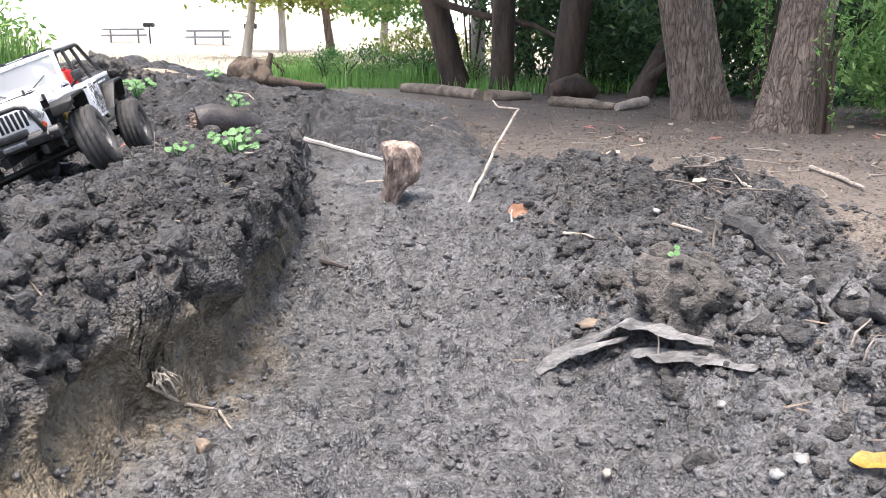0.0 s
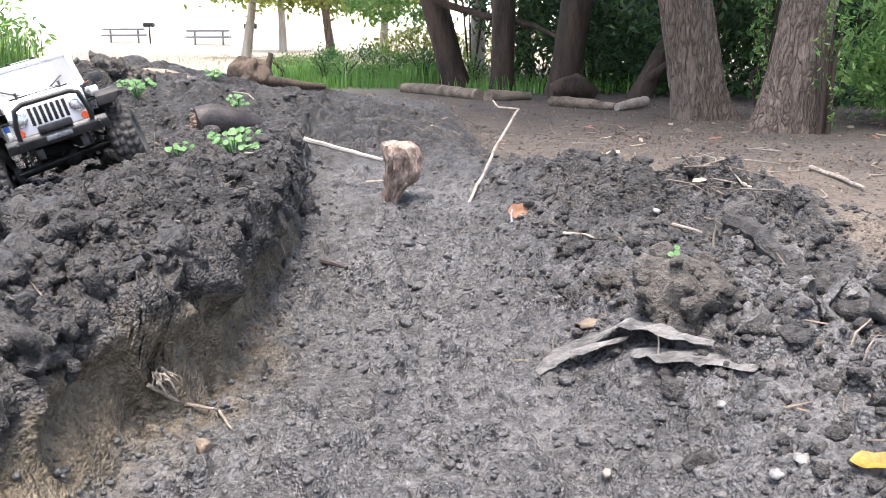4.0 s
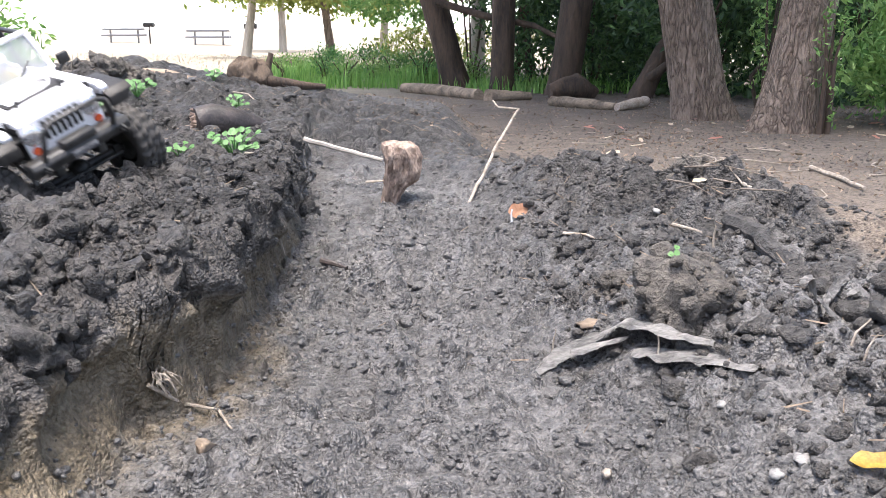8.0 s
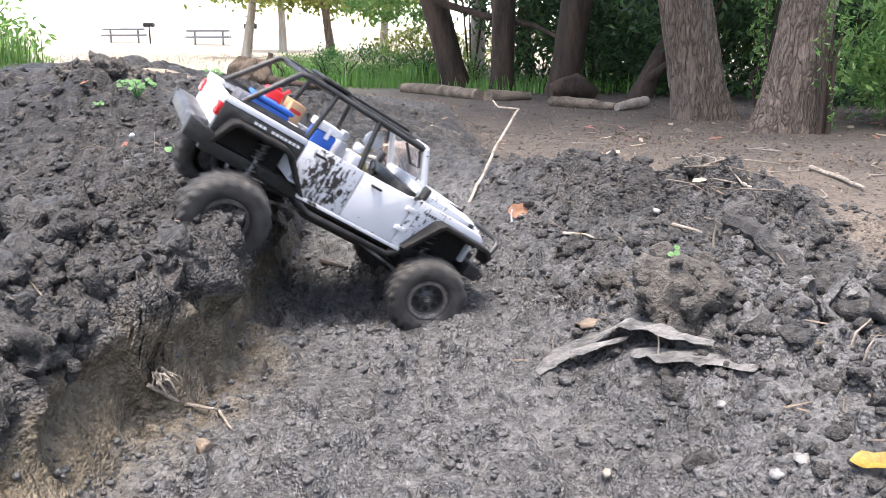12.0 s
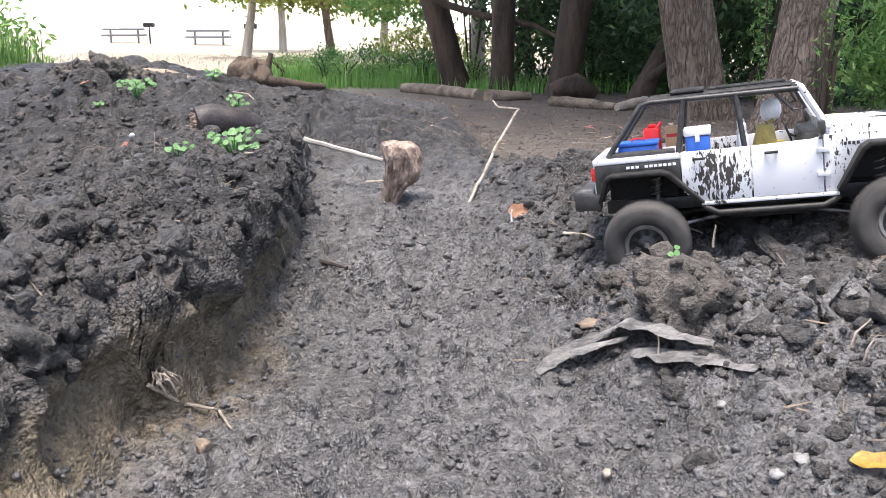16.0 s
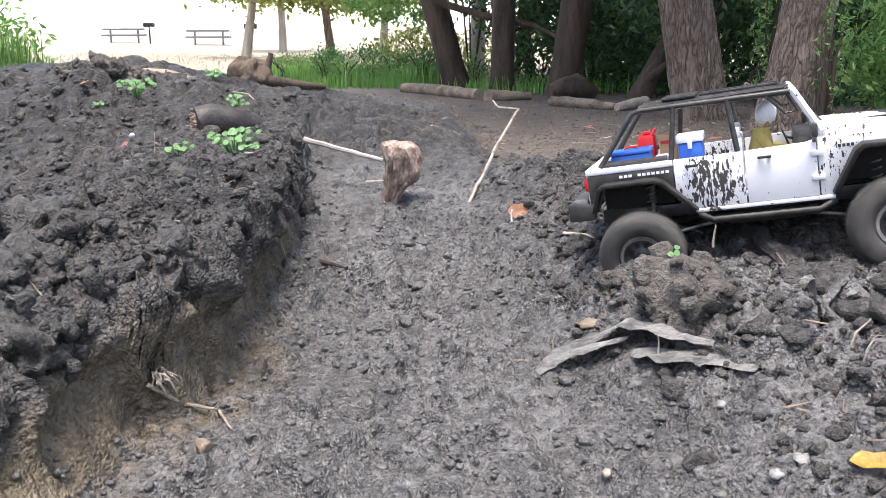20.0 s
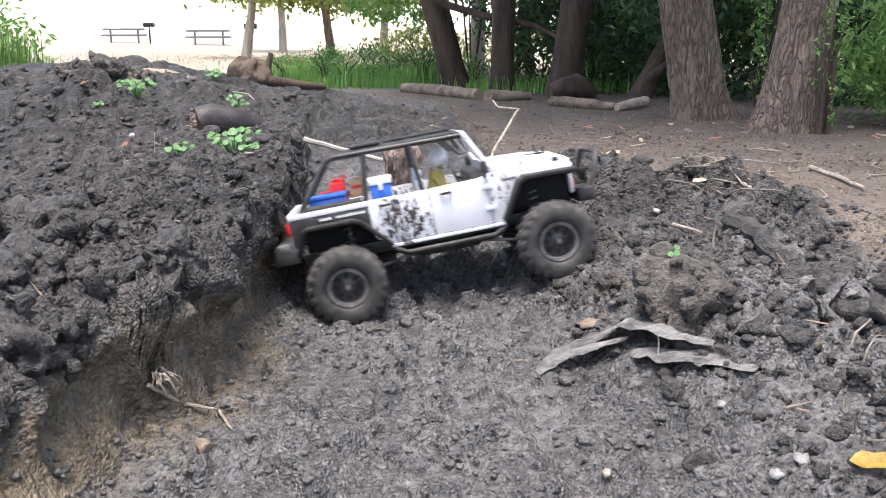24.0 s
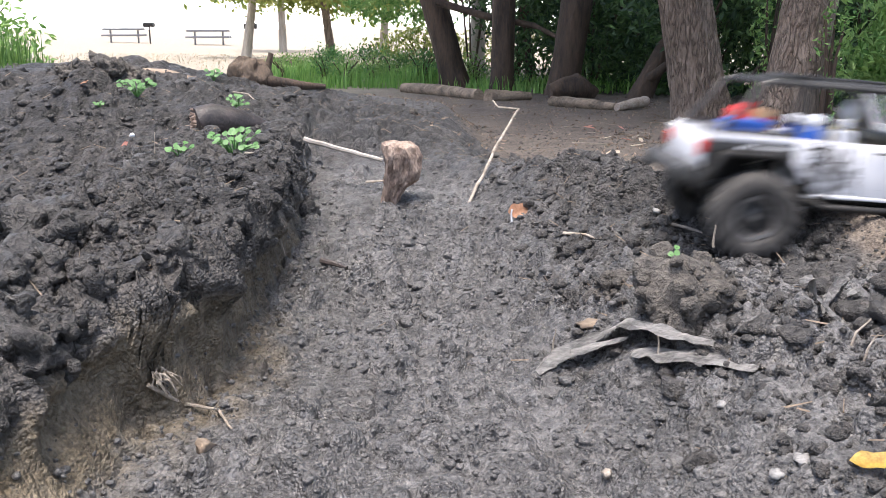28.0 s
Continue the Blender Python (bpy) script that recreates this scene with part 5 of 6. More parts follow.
def build_wood():
    # stump with its root ball
    rng = np.random.default_rng(8)
    root = new("stump")
    root.location = (-0.675, 2.97, float(land(-0.675, 2.97, False)) + 0.02)
    tagged(root, "weathered brown tree stump with a broken root", "stump")
    bm = bmesh.new()
    bmesh.ops.create_icosphere(bm, subdivisions=5, radius=1.0)
    for v in bm.verts:
        n = noise.noise(v.co * 1.5 + Vector((3, 1, 2))) * 0.30 + noise.noise(Vector((v.co.x * 5, v.co.y * 5, v.co.z * 2))) * 0.12 + noise.noise(Vector((v.co.x * 14, v.co.y * 14, v.co.z * 5))) * 0.06
        wide = 1.12 - 0.30 * v.co.z
        v.co = Vector((v.co.x * 0.058 * wide + 0.012, v.co.y * 0.060 * wide, v.co.z * 0.062 + 0.012)) * (1 + n)
    part("stump_body", bm, STUMPWOOD, root)
    part("broken_root", tube(bmesh.new(), [(0.070, 0.0, -0.01), (0.078, 0.0, 0.04), (0.090, 0.0, 0.08)], [0.014, 0.012, 0.009], 9), STUMPWOOD, root)
    log("fallen_log", "weathered log lying by the stump", [gz(-0.60, 2.95, 0.012), gz(-0.50, 2.98, 0.014), gz(-0.41, 3.02, 0.008)], [0.020, 0.016, 0.009], DARKBARK, 1)
    log("fallen_log", "low weathered log behind the bank", [gz(-1.02, 2.72, -0.012), gz(-0.88, 2.72, -0.010), gz(-0.78, 2.74, -0.012)], [0.022, 0.024, 0.018], LOGWOOD, 2)
    log("fallen_log", "long brown log at the edge of the path", [gz(-0.33, 7.3, 0.03), gz(0.0, 6.8, 0.035), gz(0.26, 6.2, 0.03)], [0.045, 0.05, 0.04], LOGWOOD, 3)
    log("fallen_log", "short brown log at the edge of the path", [gz(0.31, 6.0, 0.03), gz(0.48, 6.1, 0.03), gz(0.62, 6.2, 0.025)], [0.05, 0.035, 0.03], LOGWOOD, 4)
    log("fallen_log", "pale bent log lying by the trunks", [gz(0.69, 5.45, 0.025), gz(0.84, 5.2, 0.030), gz(1.0, 5.0, 0.022)], [0.036, 0.034, 0.022], LOGWOOD, 5)
    log("fallen_log", "pale broken log lying by the trunks", [gz(1.0, 4.95, 0.02), gz(1.10, 5.05, 0.034), gz(1.22, 5.2, 0.042)], [0.022, 0.030, 0.034], PALEWOOD, 6)
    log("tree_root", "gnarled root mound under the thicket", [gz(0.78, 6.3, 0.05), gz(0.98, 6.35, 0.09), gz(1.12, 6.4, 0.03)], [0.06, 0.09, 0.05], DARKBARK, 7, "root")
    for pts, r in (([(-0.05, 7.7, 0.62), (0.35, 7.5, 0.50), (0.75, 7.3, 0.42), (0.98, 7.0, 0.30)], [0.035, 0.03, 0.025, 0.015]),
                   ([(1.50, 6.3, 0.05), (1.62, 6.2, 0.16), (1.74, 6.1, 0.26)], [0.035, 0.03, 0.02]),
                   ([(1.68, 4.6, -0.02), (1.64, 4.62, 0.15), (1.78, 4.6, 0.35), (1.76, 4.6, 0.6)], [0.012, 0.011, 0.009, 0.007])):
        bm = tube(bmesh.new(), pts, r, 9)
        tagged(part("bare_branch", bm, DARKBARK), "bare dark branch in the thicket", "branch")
    # dark half-buried log with a torn orange end
    lg = new("buried_log")
    lg.location = (-0.50, 1.92, float(land(-0.50, 1.92, False)))
    tagged(lg, "dark half-buried log with a torn rotten end", "log")
    bm = tube(bmesh.new(), [(-0.050, -0.02, 0.030), (-0.02, 0.0, 0.032), (0.03, 0.03, 0.024), (0.075, 0.06, 0.012), (0.11, 0.085, -0.004)], [0.033, 0.036, 0.029, 0.018, 0.007], 18)
    for v in bm.verts:
        v.co += Vector((1, 1, 1)) * noise.noise(v.co * 30) * 0.004
    part("bark", bm, WETBARK, lg, "dark damp bark")
    for k in range(22):
        a = 2.4 * k
        o = Vector((-0.050, -0.02, 0.028)) + Vector((0.35, -0.9, 0)).normalized() * (0.007 + 0.001 * k) * math.cos(a) + Vector((0, 0, (0.007 + 0.0011 * k) * math.sin(a)))
        part("splinter", tube(bmesh.new(), [o, o + Vector((-0.010, -0.004, 0.004 * math.sin(k * 3)))], [0.0035, 0.001], 5), CHUNK, lg, "orange torn wood fibres")
    # chunk of rotten wood standing in the mud: a broad head on a torn tail
    bm = bmesh.new()
    rows = ((-0.02, -0.022, 0.013, 0.010), (0.0, -0.021, 0.016, 0.012), (0.022, -0.017, 0.018, 0.014), (0.045, -0.010, 0.023, 0.020), (0.062, 0.000, 0.033, 0.026), (0.085, 0.002, 0.036, 0.030),
            (0.110, 0.000, 0.036, 0.030), (0.128, -0.006, 0.031, 0.026), (0.134, -0.008, 0.022, 0.016))
    dense = [tuple(p + (q - p) * k / 4 for p, q in zip(a, b)) for a, b in zip(rows, rows[1:]) for k in range(4)] + [rows[-1]]
    rings = []
    for z, cx, hw, hd in dense:
        ring = []
        for k in range(40):
            t = 2 * math.pi * k / 40
            c, d = math.cos(t), math.sin(t)
            c, d = math.copysign(abs(c) ** 0.7, c), math.copysign(abs(d) ** 0.7, d)
            f = 1 + 0.38 * noise.noise(Vector((c * 3.5, d * 3.5, z * 22))) + 0.20 * noise.noise(Vector((c * 9, d * 9, z * 18))) + 0.16 * noise.noise(Vector((c * 15, d * 15, z * 40))) + 0.10 * noise.noise(Vector((c * 2, d * 2, z * 45)))
            ring.append(bm.verts.new((cx + hw * c * f, hd * d * f, z + 0.006 * noise.noise(Vector((c * 5, d * 5, 3))))))
        rings.append(ring)
    for a, b in zip(rings, rings[1:]):
        for k in range(40):
            bm.faces.new((a[k], a[(k + 1) % 40], b[(k + 1) % 40], b[k]))
    bm.faces.new(rings[-1])
    ck = part("wood_chunk", bm, CHUNK)
    ck.matrix_basis = pose(-0.089, 1.715, 0.045, 6, 3, 8)
    tagged(ck, "torn reddish chunk of rotten wood stuck in the mud", "wood")


build_wood()


def twig(pts, r=0.003, mat=TWIG, label="thin dry twig lying on the mud", name="twig", lift=True, seed=0, taper=0.5):
    P = []
    for p in pts:
        P.append(Vector(p) if len(p) == 3 else Vector(gz(p[0], p[1], r)))
    Q = [a.lerp(b, k / 4) for a, b in zip(P, P[1:]) for k in range(4)] + [P[-1]]
    for i, q in enumerate(Q[1:-1]):
        q += Vector((noise.noise(q * 40), noise.noise(q * 40 + Vector((5, 0, 0))), 0)) * r * 1.2
    n = len(Q)
    ob = part(name, tube(bmesh.new(), Q, [r * (1 - (1 - taper) * k / (n - 1)) for k in range(n)], 7), mat)
    return tagged(ob, label, "twig")


LITTER = leafy("brown_leaf_litter", (0.11, 0.08, 0.058), (0.42, 0.32, 0.24), 0.8)


def build_litter():
    rng = np.random.default_rng(9)
    G = lambda x, y, u=0.0: gz(x, y, u)
    twig([(-0.300, 1.84, 0.168), (-0.215, 1.82, 0.148), (-0.128, 1.80, 0.128)], 0.0062, PALEBARK, "grey weathered stick spanning the trench", "stick", taper=0.7)
    twig([G(-0.165, 1.80, 0.02), G(-0.12, 1.78, 0.02)], 0.003, TWIG, "short pale stick by the wood chunk", "stick")
    twig([(0.049, 1.70, 0.046), (0.0934, 1.79, 0.1161), (0.118, 1.85, 0.1561), (0.1737, 1.97, 0.2207), (0.160, 1.965, 0.2215), (0.1263, 1.96, 0.2255), (0.1138, 1.97, 0.240)], 0.0036, TWIG, "long bent bare stick leaning in the mud", "stick", taper=0.6)
    for a, c, b in (((0.373, 1.402), (0.41, 1.35), (0.457, 1.288)), ((0.40, 1.40), (0.45, 1.36), (0.50, 1.27)), ((0.457, 1.288), (0.50, 1.24), (0.56, 1.23)), ((0.43, 1.34), (0.47, 1.33), (0.53, 1.33)), ((0.36, 1.38), (0.39, 1.31), (0.42, 1.30))):
        twig([gz(*a, 0.008), gz(*c, 0.014), gz(*b, 0.006)], 0.0017, DARKTWIG, "brittle brown twig on the spoil ridge", taper=0.4)
    twig([gz(0.4861, 1.33, -0.004), (0.505, 1.345, 0.162), (0.530, 1.36, 0.184)], 0.0026, LOGWOOD, "short twig standing up from the spoil", taper=0.5)
    for a, b, r in (((1.02, 2.34), (0.98, 1.95), 0.008), ((0.46, 1.30), (0.62, 1.62), 0.003), ((0.42, 1.43), (0.47, 1.32), 0.003), ((0.47, 1.32), (0.62, 1.26), 0.0035), ((0.40, 1.48), (0.62, 1.40), 0.0025),
                    ((0.195, 1.34), (0.235, 1.28), 0.003), ((0.35, 1.27), (0.385, 1.23), 0.003), ((0.85, 2.6), (0.98, 2.45), 0.003), ((0.62, 2.2), (0.72, 2.35), 0.003),
                    ((0.35, 2.1), (0.42, 2.3), 0.002), ((-0.35, 1.5), (-0.30, 1.46), 0.002), ((-0.28, 1.30), (-0.25, 1.36), 0.002), ((-0.62, 2.55), (-0.52, 2.40), 0.003), ((-0.70, 2.62), (-0.78, 2.42), 0.0025)):
        twig([a, ((a[0] + b[0]) / 2 + 0.01, (a[1] + b[1]) / 2), b], r)
    # thin fallen twigs on the near side of the path
    for k in range(16):
        x0, y0 = rng.uniform(0.62, 1.25), rng.uniform(1.62, 2.7)
        a, ln = rng.uniform(-0.9, 1.3), rng.uniform(0.09, 0.26)
        twig([(x0, y0), (x0 + ln * 0.5 * math.cos(a), y0 + ln * 0.5 * math.sin(a)), (x0 + ln * math.cos(a + 0.25), y0 + ln * math.sin(a + 0.25))], rng.uniform(0.0016, 0.0034), (TWIG, LOGWOOD)[k % 2], "thin fallen twig at the side of the path")
    twig([G(0.43, 1.24, 0.008), G(0.445, 1.15, 0.012), G(0.452, 1.06, 0.004)], 0.016, CLOD, "dark muddy root half sunk in the bank", "root", taper=0.8)
    twig([G(-0.203, 1.372, 0.006), G(-0.18, 1.355, 0.008), G(-0.157, 1.337, 0.006)], 0.0052, WETBARK, "dark wet stick across the trench floor", "stick", taper=0.7)
    twig([(-0.299, 0.800, 0.050), (-0.275, 0.830, 0.016), (-0.238, 0.826, 0.010), (-0.214, 0.790, 0.006)], 0.0024, TWIG, "pale stick at the foot of the trench wall", "stick")
    for x, y, h, lean in ((-0.526, 1.545, 0.036, 0.004), (0.136, 1.01, 0.03, 0.006), (0.392, 0.745, 0.03, 0.012), (0.305, 0.930, 0.016, 0.0), (0.405, 0.80, 0.028, 0.02), (-1.03, 2.4, 0.05, 0.01), (0.232, 0.865, 0.03, 0.0)):
        z = ground_z(x, y)
        if 0.3 < x < 0.31:
            z = z + 0.072
        twig([(x, y, z - 0.01), (x + lean * 0.4, y, z + h * 0.5), (x + lean, y, z + h)], 0.0016, TWIG, "upright straw stalk in the mud", "stalk")
    # strips of grey bark draped over the trench's edge
    def strip(line, width, curl, seed):
        bm = bmesh.new()
        rows = []
        n = len(line)
        dense = [(Vector(line[i]).lerp(Vector(line[i + 1]), k / 10)) for i in range(n - 1) for k in range(10)] + [Vector(line[-1])]
        m = len(dense)
        for i, p in enumerate(dense):
            d = (dense[min(i + 1, m - 1)] - dense[max(i - 1, 0)]).normalized()
            s = Vector((-d.y, d.x, 0)).normalized()
            w = width * (0.25 + math.sin(math.pi * min(1, max(0, (i + 0.7) / (m + 0.4)))) ** 0.7)
            row = []
            for j in range(9):
                u = j / 4 - 1
                rag = noise.noise(Vector((i * 0.22, j * 0.9, seed)))
                q = p + s * (w * u * 0.5 * (1 + 0.40 * rag)) + Vector((0, 0, curl * (1 - u * u) + 0.004 * noise.noise(Vector((i * 0.17, j * 0.9, seed + 5))) + 0.0030 * noise.noise(Vector((i * 0.10, j * 1.9, seed + 9)))))
                row.append(bm.verts.new(q))
            rows.append(row)
        for a, b in zip(rows, rows[1:]):
            for j in range(8):
                bm.faces.new((a[j], a[j + 1], b[j + 1], b[j]))
        bmesh.ops.solidify(bm, geom=bm.faces[:], thickness=0.0025)
        ob = part("bark_strip", bm, GREYWOOD)
        return tagged(ob, "curled grey strip of dead bark lying on the mud", "bark")
    strip([(0.1063, 0.9250, 0.0072), (0.1275, 0.9400, 0.0187), (0.1519, 0.9500, 0.0305), (0.1858, 0.9550, 0.0429), (0.2140, 0.9350, 0.0678), (0.2371, 0.8850, 0.0790), (0.2598, 0.8650, 0.0766), (0.2873, 0.8450, 0.0752)], 0.030, 0.004, 1)
    strip([(0.2123, 0.8900, 0.0487), (0.2335, 0.8750, 0.0548), (0.2587, 0.8550, 0.0602), (0.2853, 0.8250, 0.0661), (0.3092, 0.7720, 0.0774)], 0.040, 0.004, 4)
    strip([(0.1489, 0.9300, 0.0334), (0.1814, 0.9300, 0.0425), (0.2104, 0.9150, 0.0565)], 0.014, 0.003, 7)
    # papery shreds of dead bark among the dark clods
    for k, (x, y, dx, dy, w) in enumerate(((0.388, 0.890, 0.030, 0.010, 0.018), (0.400, 0.870, 0.026, -0.008, 0.014), (0.425, 0.905, 0.030, 0.006, 0.020), (0.415, 0.885, 0.018, 0.020, 0.012), (0.445, 0.895, 0.022, -0.010, 0.014))):
        strip([gz(x, y, 0.008), gz(x + dx * 0.5, y + dy * 0.5, 0.016 + 0.003 * (k % 3)), gz(x + dx, y + dy, 0.007)], w * 0.6, 0.004, 20 + k)
    # a tuft of pale root fibres hanging from the foot of the trench wall
    bm = bmesh.new()
    for k in range(30):
        a0, b0 = rng.uniform(-1, 1), rng.uniform(-1, 1)
        o = Vector((-0.292 + 0.008 * a0, 0.815 + 0.008 * b0, 0.056 + 0.006 * rng.uniform(-1, 1)))
        e = o + Vector((0.008 + 0.012 * rng.uniform(-1, 1), -0.002 + 0.010 * rng.uniform(-1, 1), -0.010 - 0.014 * rng.uniform(-0.8, 1)))
        tube(bm, [o, o.lerp(e, 0.5) + Vector((0.004 * rng.uniform(-1, 1), -0.004, 0.004)), e], [0.0009, 0.0011, 0.0003], 5)
    tagged(part("root_tuft", bm, TWIG), "tuft of pale grey root fibres in the trench wall", "root")
    # crumpled pale scraps
    sh, fc = lump_shapes(4, 2, 9, 0.8)
    for x, y, r, mat, lab, up in ((0.186, 1.02, 0.014, LOGWOOD, "crumpled grey scrap of dead bark", 0.004), 
                                  (-0.227, 0.736, 0.008, LOGWOOD, "pale crumb of wood on the trench floor", 0.003),
                                  (0.029, 0.985, 0.0135, MUDDYBLACK, "flat dark stone pressed in the mud", 0.0), (0.272, 0.624, 0.0066, PALESTONE, "small white pebble in the mud", 0.003), (0.296, 0.632, 0.008, GREYWOOD, "small grey pebble in the mud", 0.003),
                                  (0.151, 0.706, 0.0055, TWIG, "small pale pebble in the mud", 0.002), (-0.063, 1.90, 0.006, PALESTONE, "small white pebble in the mud", 0.002), (0.27, 0.76, 0.006, PALESTONE, "small white pebble in the mud", 0.002), (-0.44, 1.27, 0.008, GREYWOOD, "small pale stone on the bank", 0.003),
                                  (0.30, 0.94, 0.010, CHUNK, "small brown crumb of wood", 0.01), (0.34, 1.33, 0.008, PALESTONE, "pale chip in the spoil ridge", 0.004), (0.13, 2.28, 0.018, DRYCLOD, "grey stone lying by the stick", 0.006), (-0.09, 2.62, 0.02, DRYCLOD, "grey stone on the mud slope", 0.006),
                                  (-0.750, 2.055, 0.008, COOLW, "scrap of white plastic on the bank", 0.012)):
        ob = scatter("scrap" if mat in (GREYWOOD, TWIG, CHUNK) else "pebble", [(0, 0, 0)], [r], sh, fc, mat, rng, 0.7)
        ob.location = gz(x, y, up)
        tagged(ob, lab, "debris")
    # fallen leaves
    def leaf(x, y, L, W, mat, rz, tilt, lab, up=0.006):
        bm = bmesh.new()
        mid, lo, hi = [], [], []
        for i in range(9):
            u = i / 8
            w = W * math.sin(math.pi * u) ** 0.8 * (1 + 0.25 * math.sin(9 * u)) + 0.0004
            mid.append(bm.verts.new((L * (u - 0.5), 0, 0.0 + 0.15 * L * u * u)))
            lo.append(bm.verts.new((L * (u - 0.5), -w, 0.25 * w + 0.15 * L * u * u)))
            hi.append(bm.verts.new((L * (u - 0.5), w, 0.35 * w + 0.15 * L * u * u)))
        for i in range(8):
            bm.faces.new((mid[i], mid[i + 1], hi[i + 1], hi[i]))
            bm.faces.new((lo[i], lo[i + 1], mid[i + 1], mid[i]))
        bmesh.ops.solidify(bm, geom=bm.faces[:], thickness=0.0006)
        ob = part("fallen_leaf", bm, mat)
        ob.matrix_basis = pose(*gz(x, y, up), tilt, 0, rz)
        return tagged(ob, lab, "leaf")
    ORANGE = grainy("orange_leaf", (0.36, 0.17, 0.09), (0.55, 0.31, 0.19), 60, 0.6, 0.4, 0.001)
    YELLOW = grainy("yellow_leaf", (0.36, 0.20, 0.03), (0.55, 0.42, 0.09), 70, 0.55, 0.4, 0.001)
    RUST = plain("rust_leaf", (0.46, 0.20, 0.15), 0.6)
    PALE = plain("pale_leaf", (0.60, 0.52, 0.40), 0.7)
    leaf(0.137, 1.525, 0.040, 0.015, ORANGE, 20, 55, "orange-brown fallen leaf standing in the mud", 0.012)
    twig([G(0.124, 1.51, -0.004), G(0.125, 1.51, 0.024)], 0.0018, COOLW, "thin white stem by the leaf", "stalk", taper=0.8)
    leaf(-0.958, 2.31, 0.040, 0.011, ORANGE, -40, 20, "small orange fallen leaf on the bank", 0.010)
    leaf(-0.745, 1.985, 0.056, 0.018, RUST, -50, 40, "curled rust-red fallen leaf on the bank", 0.012)
    leaf(0.330, 0.590, 0.034, 0.009, YELLOW, -15, 20, "yellow fallen leaf on the mud", 0.006)
    leaf(0.53, 2.64, 0.055, 0.014, PALE, -45, 20, "pale dry fallen leaf by the path", 0.012)
    leaf(0.41, 1.345, 0.024, 0.008, PALE, 10, 10, "pale dry fallen leaf by the path", 0.008)
    leaf(0.83, 2.36, 0.016, 0.006, YELLOW, 10, 10, "small yellowish fallen leaf on the path", 0.006)
    for k in range(46):
        x, y = rng.uniform(0.6, 2.3), rng.uniform(2.6, 4.4)
        leaf(x, y, rng.uniform(0.03, 0.06), rng.uniform(0.008, 0.014), (RUST, PALE, TWIG)[k % 3], rng.uniform(0, 360), rng.uniform(-20, 20), "dry fallen leaf under the trees", 0.008)

    # bits of straw and rootlets worked into the spoil
    n = 8000
    x, y = rng.uniform(-1.3, 1.2, n), rng.uniform(0.5, 2.8, n)
    ok = rng.uniform(0, 1, n) < 0.16 * bank_weight(x, y) + 0.01 + 0.16 * step(0.05, 0.2, x - toe_line(y)) + 0.5 * np.exp(-((beyond_ridge(x, y) - 0.22) / 0.16) ** 2)
    x, y = x[ok], y[ok]
    n = len(x)
    z = land(x, y) + 0.002
    a = rng.uniform(0, 6.28, n)
    L, r = rng.uniform(0.006, 0.028, n), rng.uniform(0.0004, 0.0009, n)
    d = np.stack([np.cos(a) * L, np.sin(a) * L, rng.uniform(-0.2, 0.6, n) * L], 1)
    s = np.stack([-np.sin(a) * r, np.cos(a) * r, 0 * a], 1)
    up = np.stack([0 * a, 0 * a, r * 1.2], 1)
    o = np.stack([x, y, z], 1)
    v = np.stack([o - s - up, o + s - up, o + up, o + d - s * 0.5 - up * 0.5, o + d + s * 0.5 - up * 0.5, o + d + up * 0.5], 1).reshape(-1, 3)
    i = np.arange(n)[:, None] * 6
    f = np.concatenate([i + np.array([[0, 1, 4, 3]]), i + np.array([[1, 2, 5, 4]]), i + np.array([[2, 0, 3, 5]])])
    tagged(array_mesh("straw_bits", v, f, LOGWOOD), "short bits of straw and rootlets in the mud", "straw", kind="stuff")

    # leaf litter and chips over the path
    n = 9000
    x, y = rng.uniform(-0.3, 3.0, n), rng.uniform(1.6, 6.5, n)
    ok = rng.uniform(0, 1, n) < step(0.18, 0.43, beyond_ridge(x, y)) * np.clip(perlin(x * 2, y * 2, 15) + 0.45, 0.08, 1)
    x, y = x[ok], y[ok]
    lit = leaves("leaf_litter", np.stack([x, y, land(x, y) + 0.003], 1), 0.017, LITTER, None, rng, 0.0, 2.4)
    tagged(lit, "brown leaf litter and wood chips on the path", "leaf litter", kind="stuff")

    # dry leaves, chips and twigs trodden into the path and under the trees
    for k in range(70):
        x0, y0 = rng.uniform(0.45, 2.2), rng.uniform(1.9, 4.2)
        if beyond_ridge(x0, y0) < 0.23:
            continue
        a, ln = rng.uniform(0, 6.28), rng.uniform(0.04, 0.16)
        twig([(x0, y0), (x0 + ln * 0.5 * math.cos(a), y0 + ln * 0.5 * math.sin(a)), (x0 + ln * math.cos(a + 0.3), y0 + ln * math.sin(a + 0.3))], rng.uniform(0.0012, 0.003), (TWIG, LOGWOOD)[k % 2], "thin dry twig lying on the path")
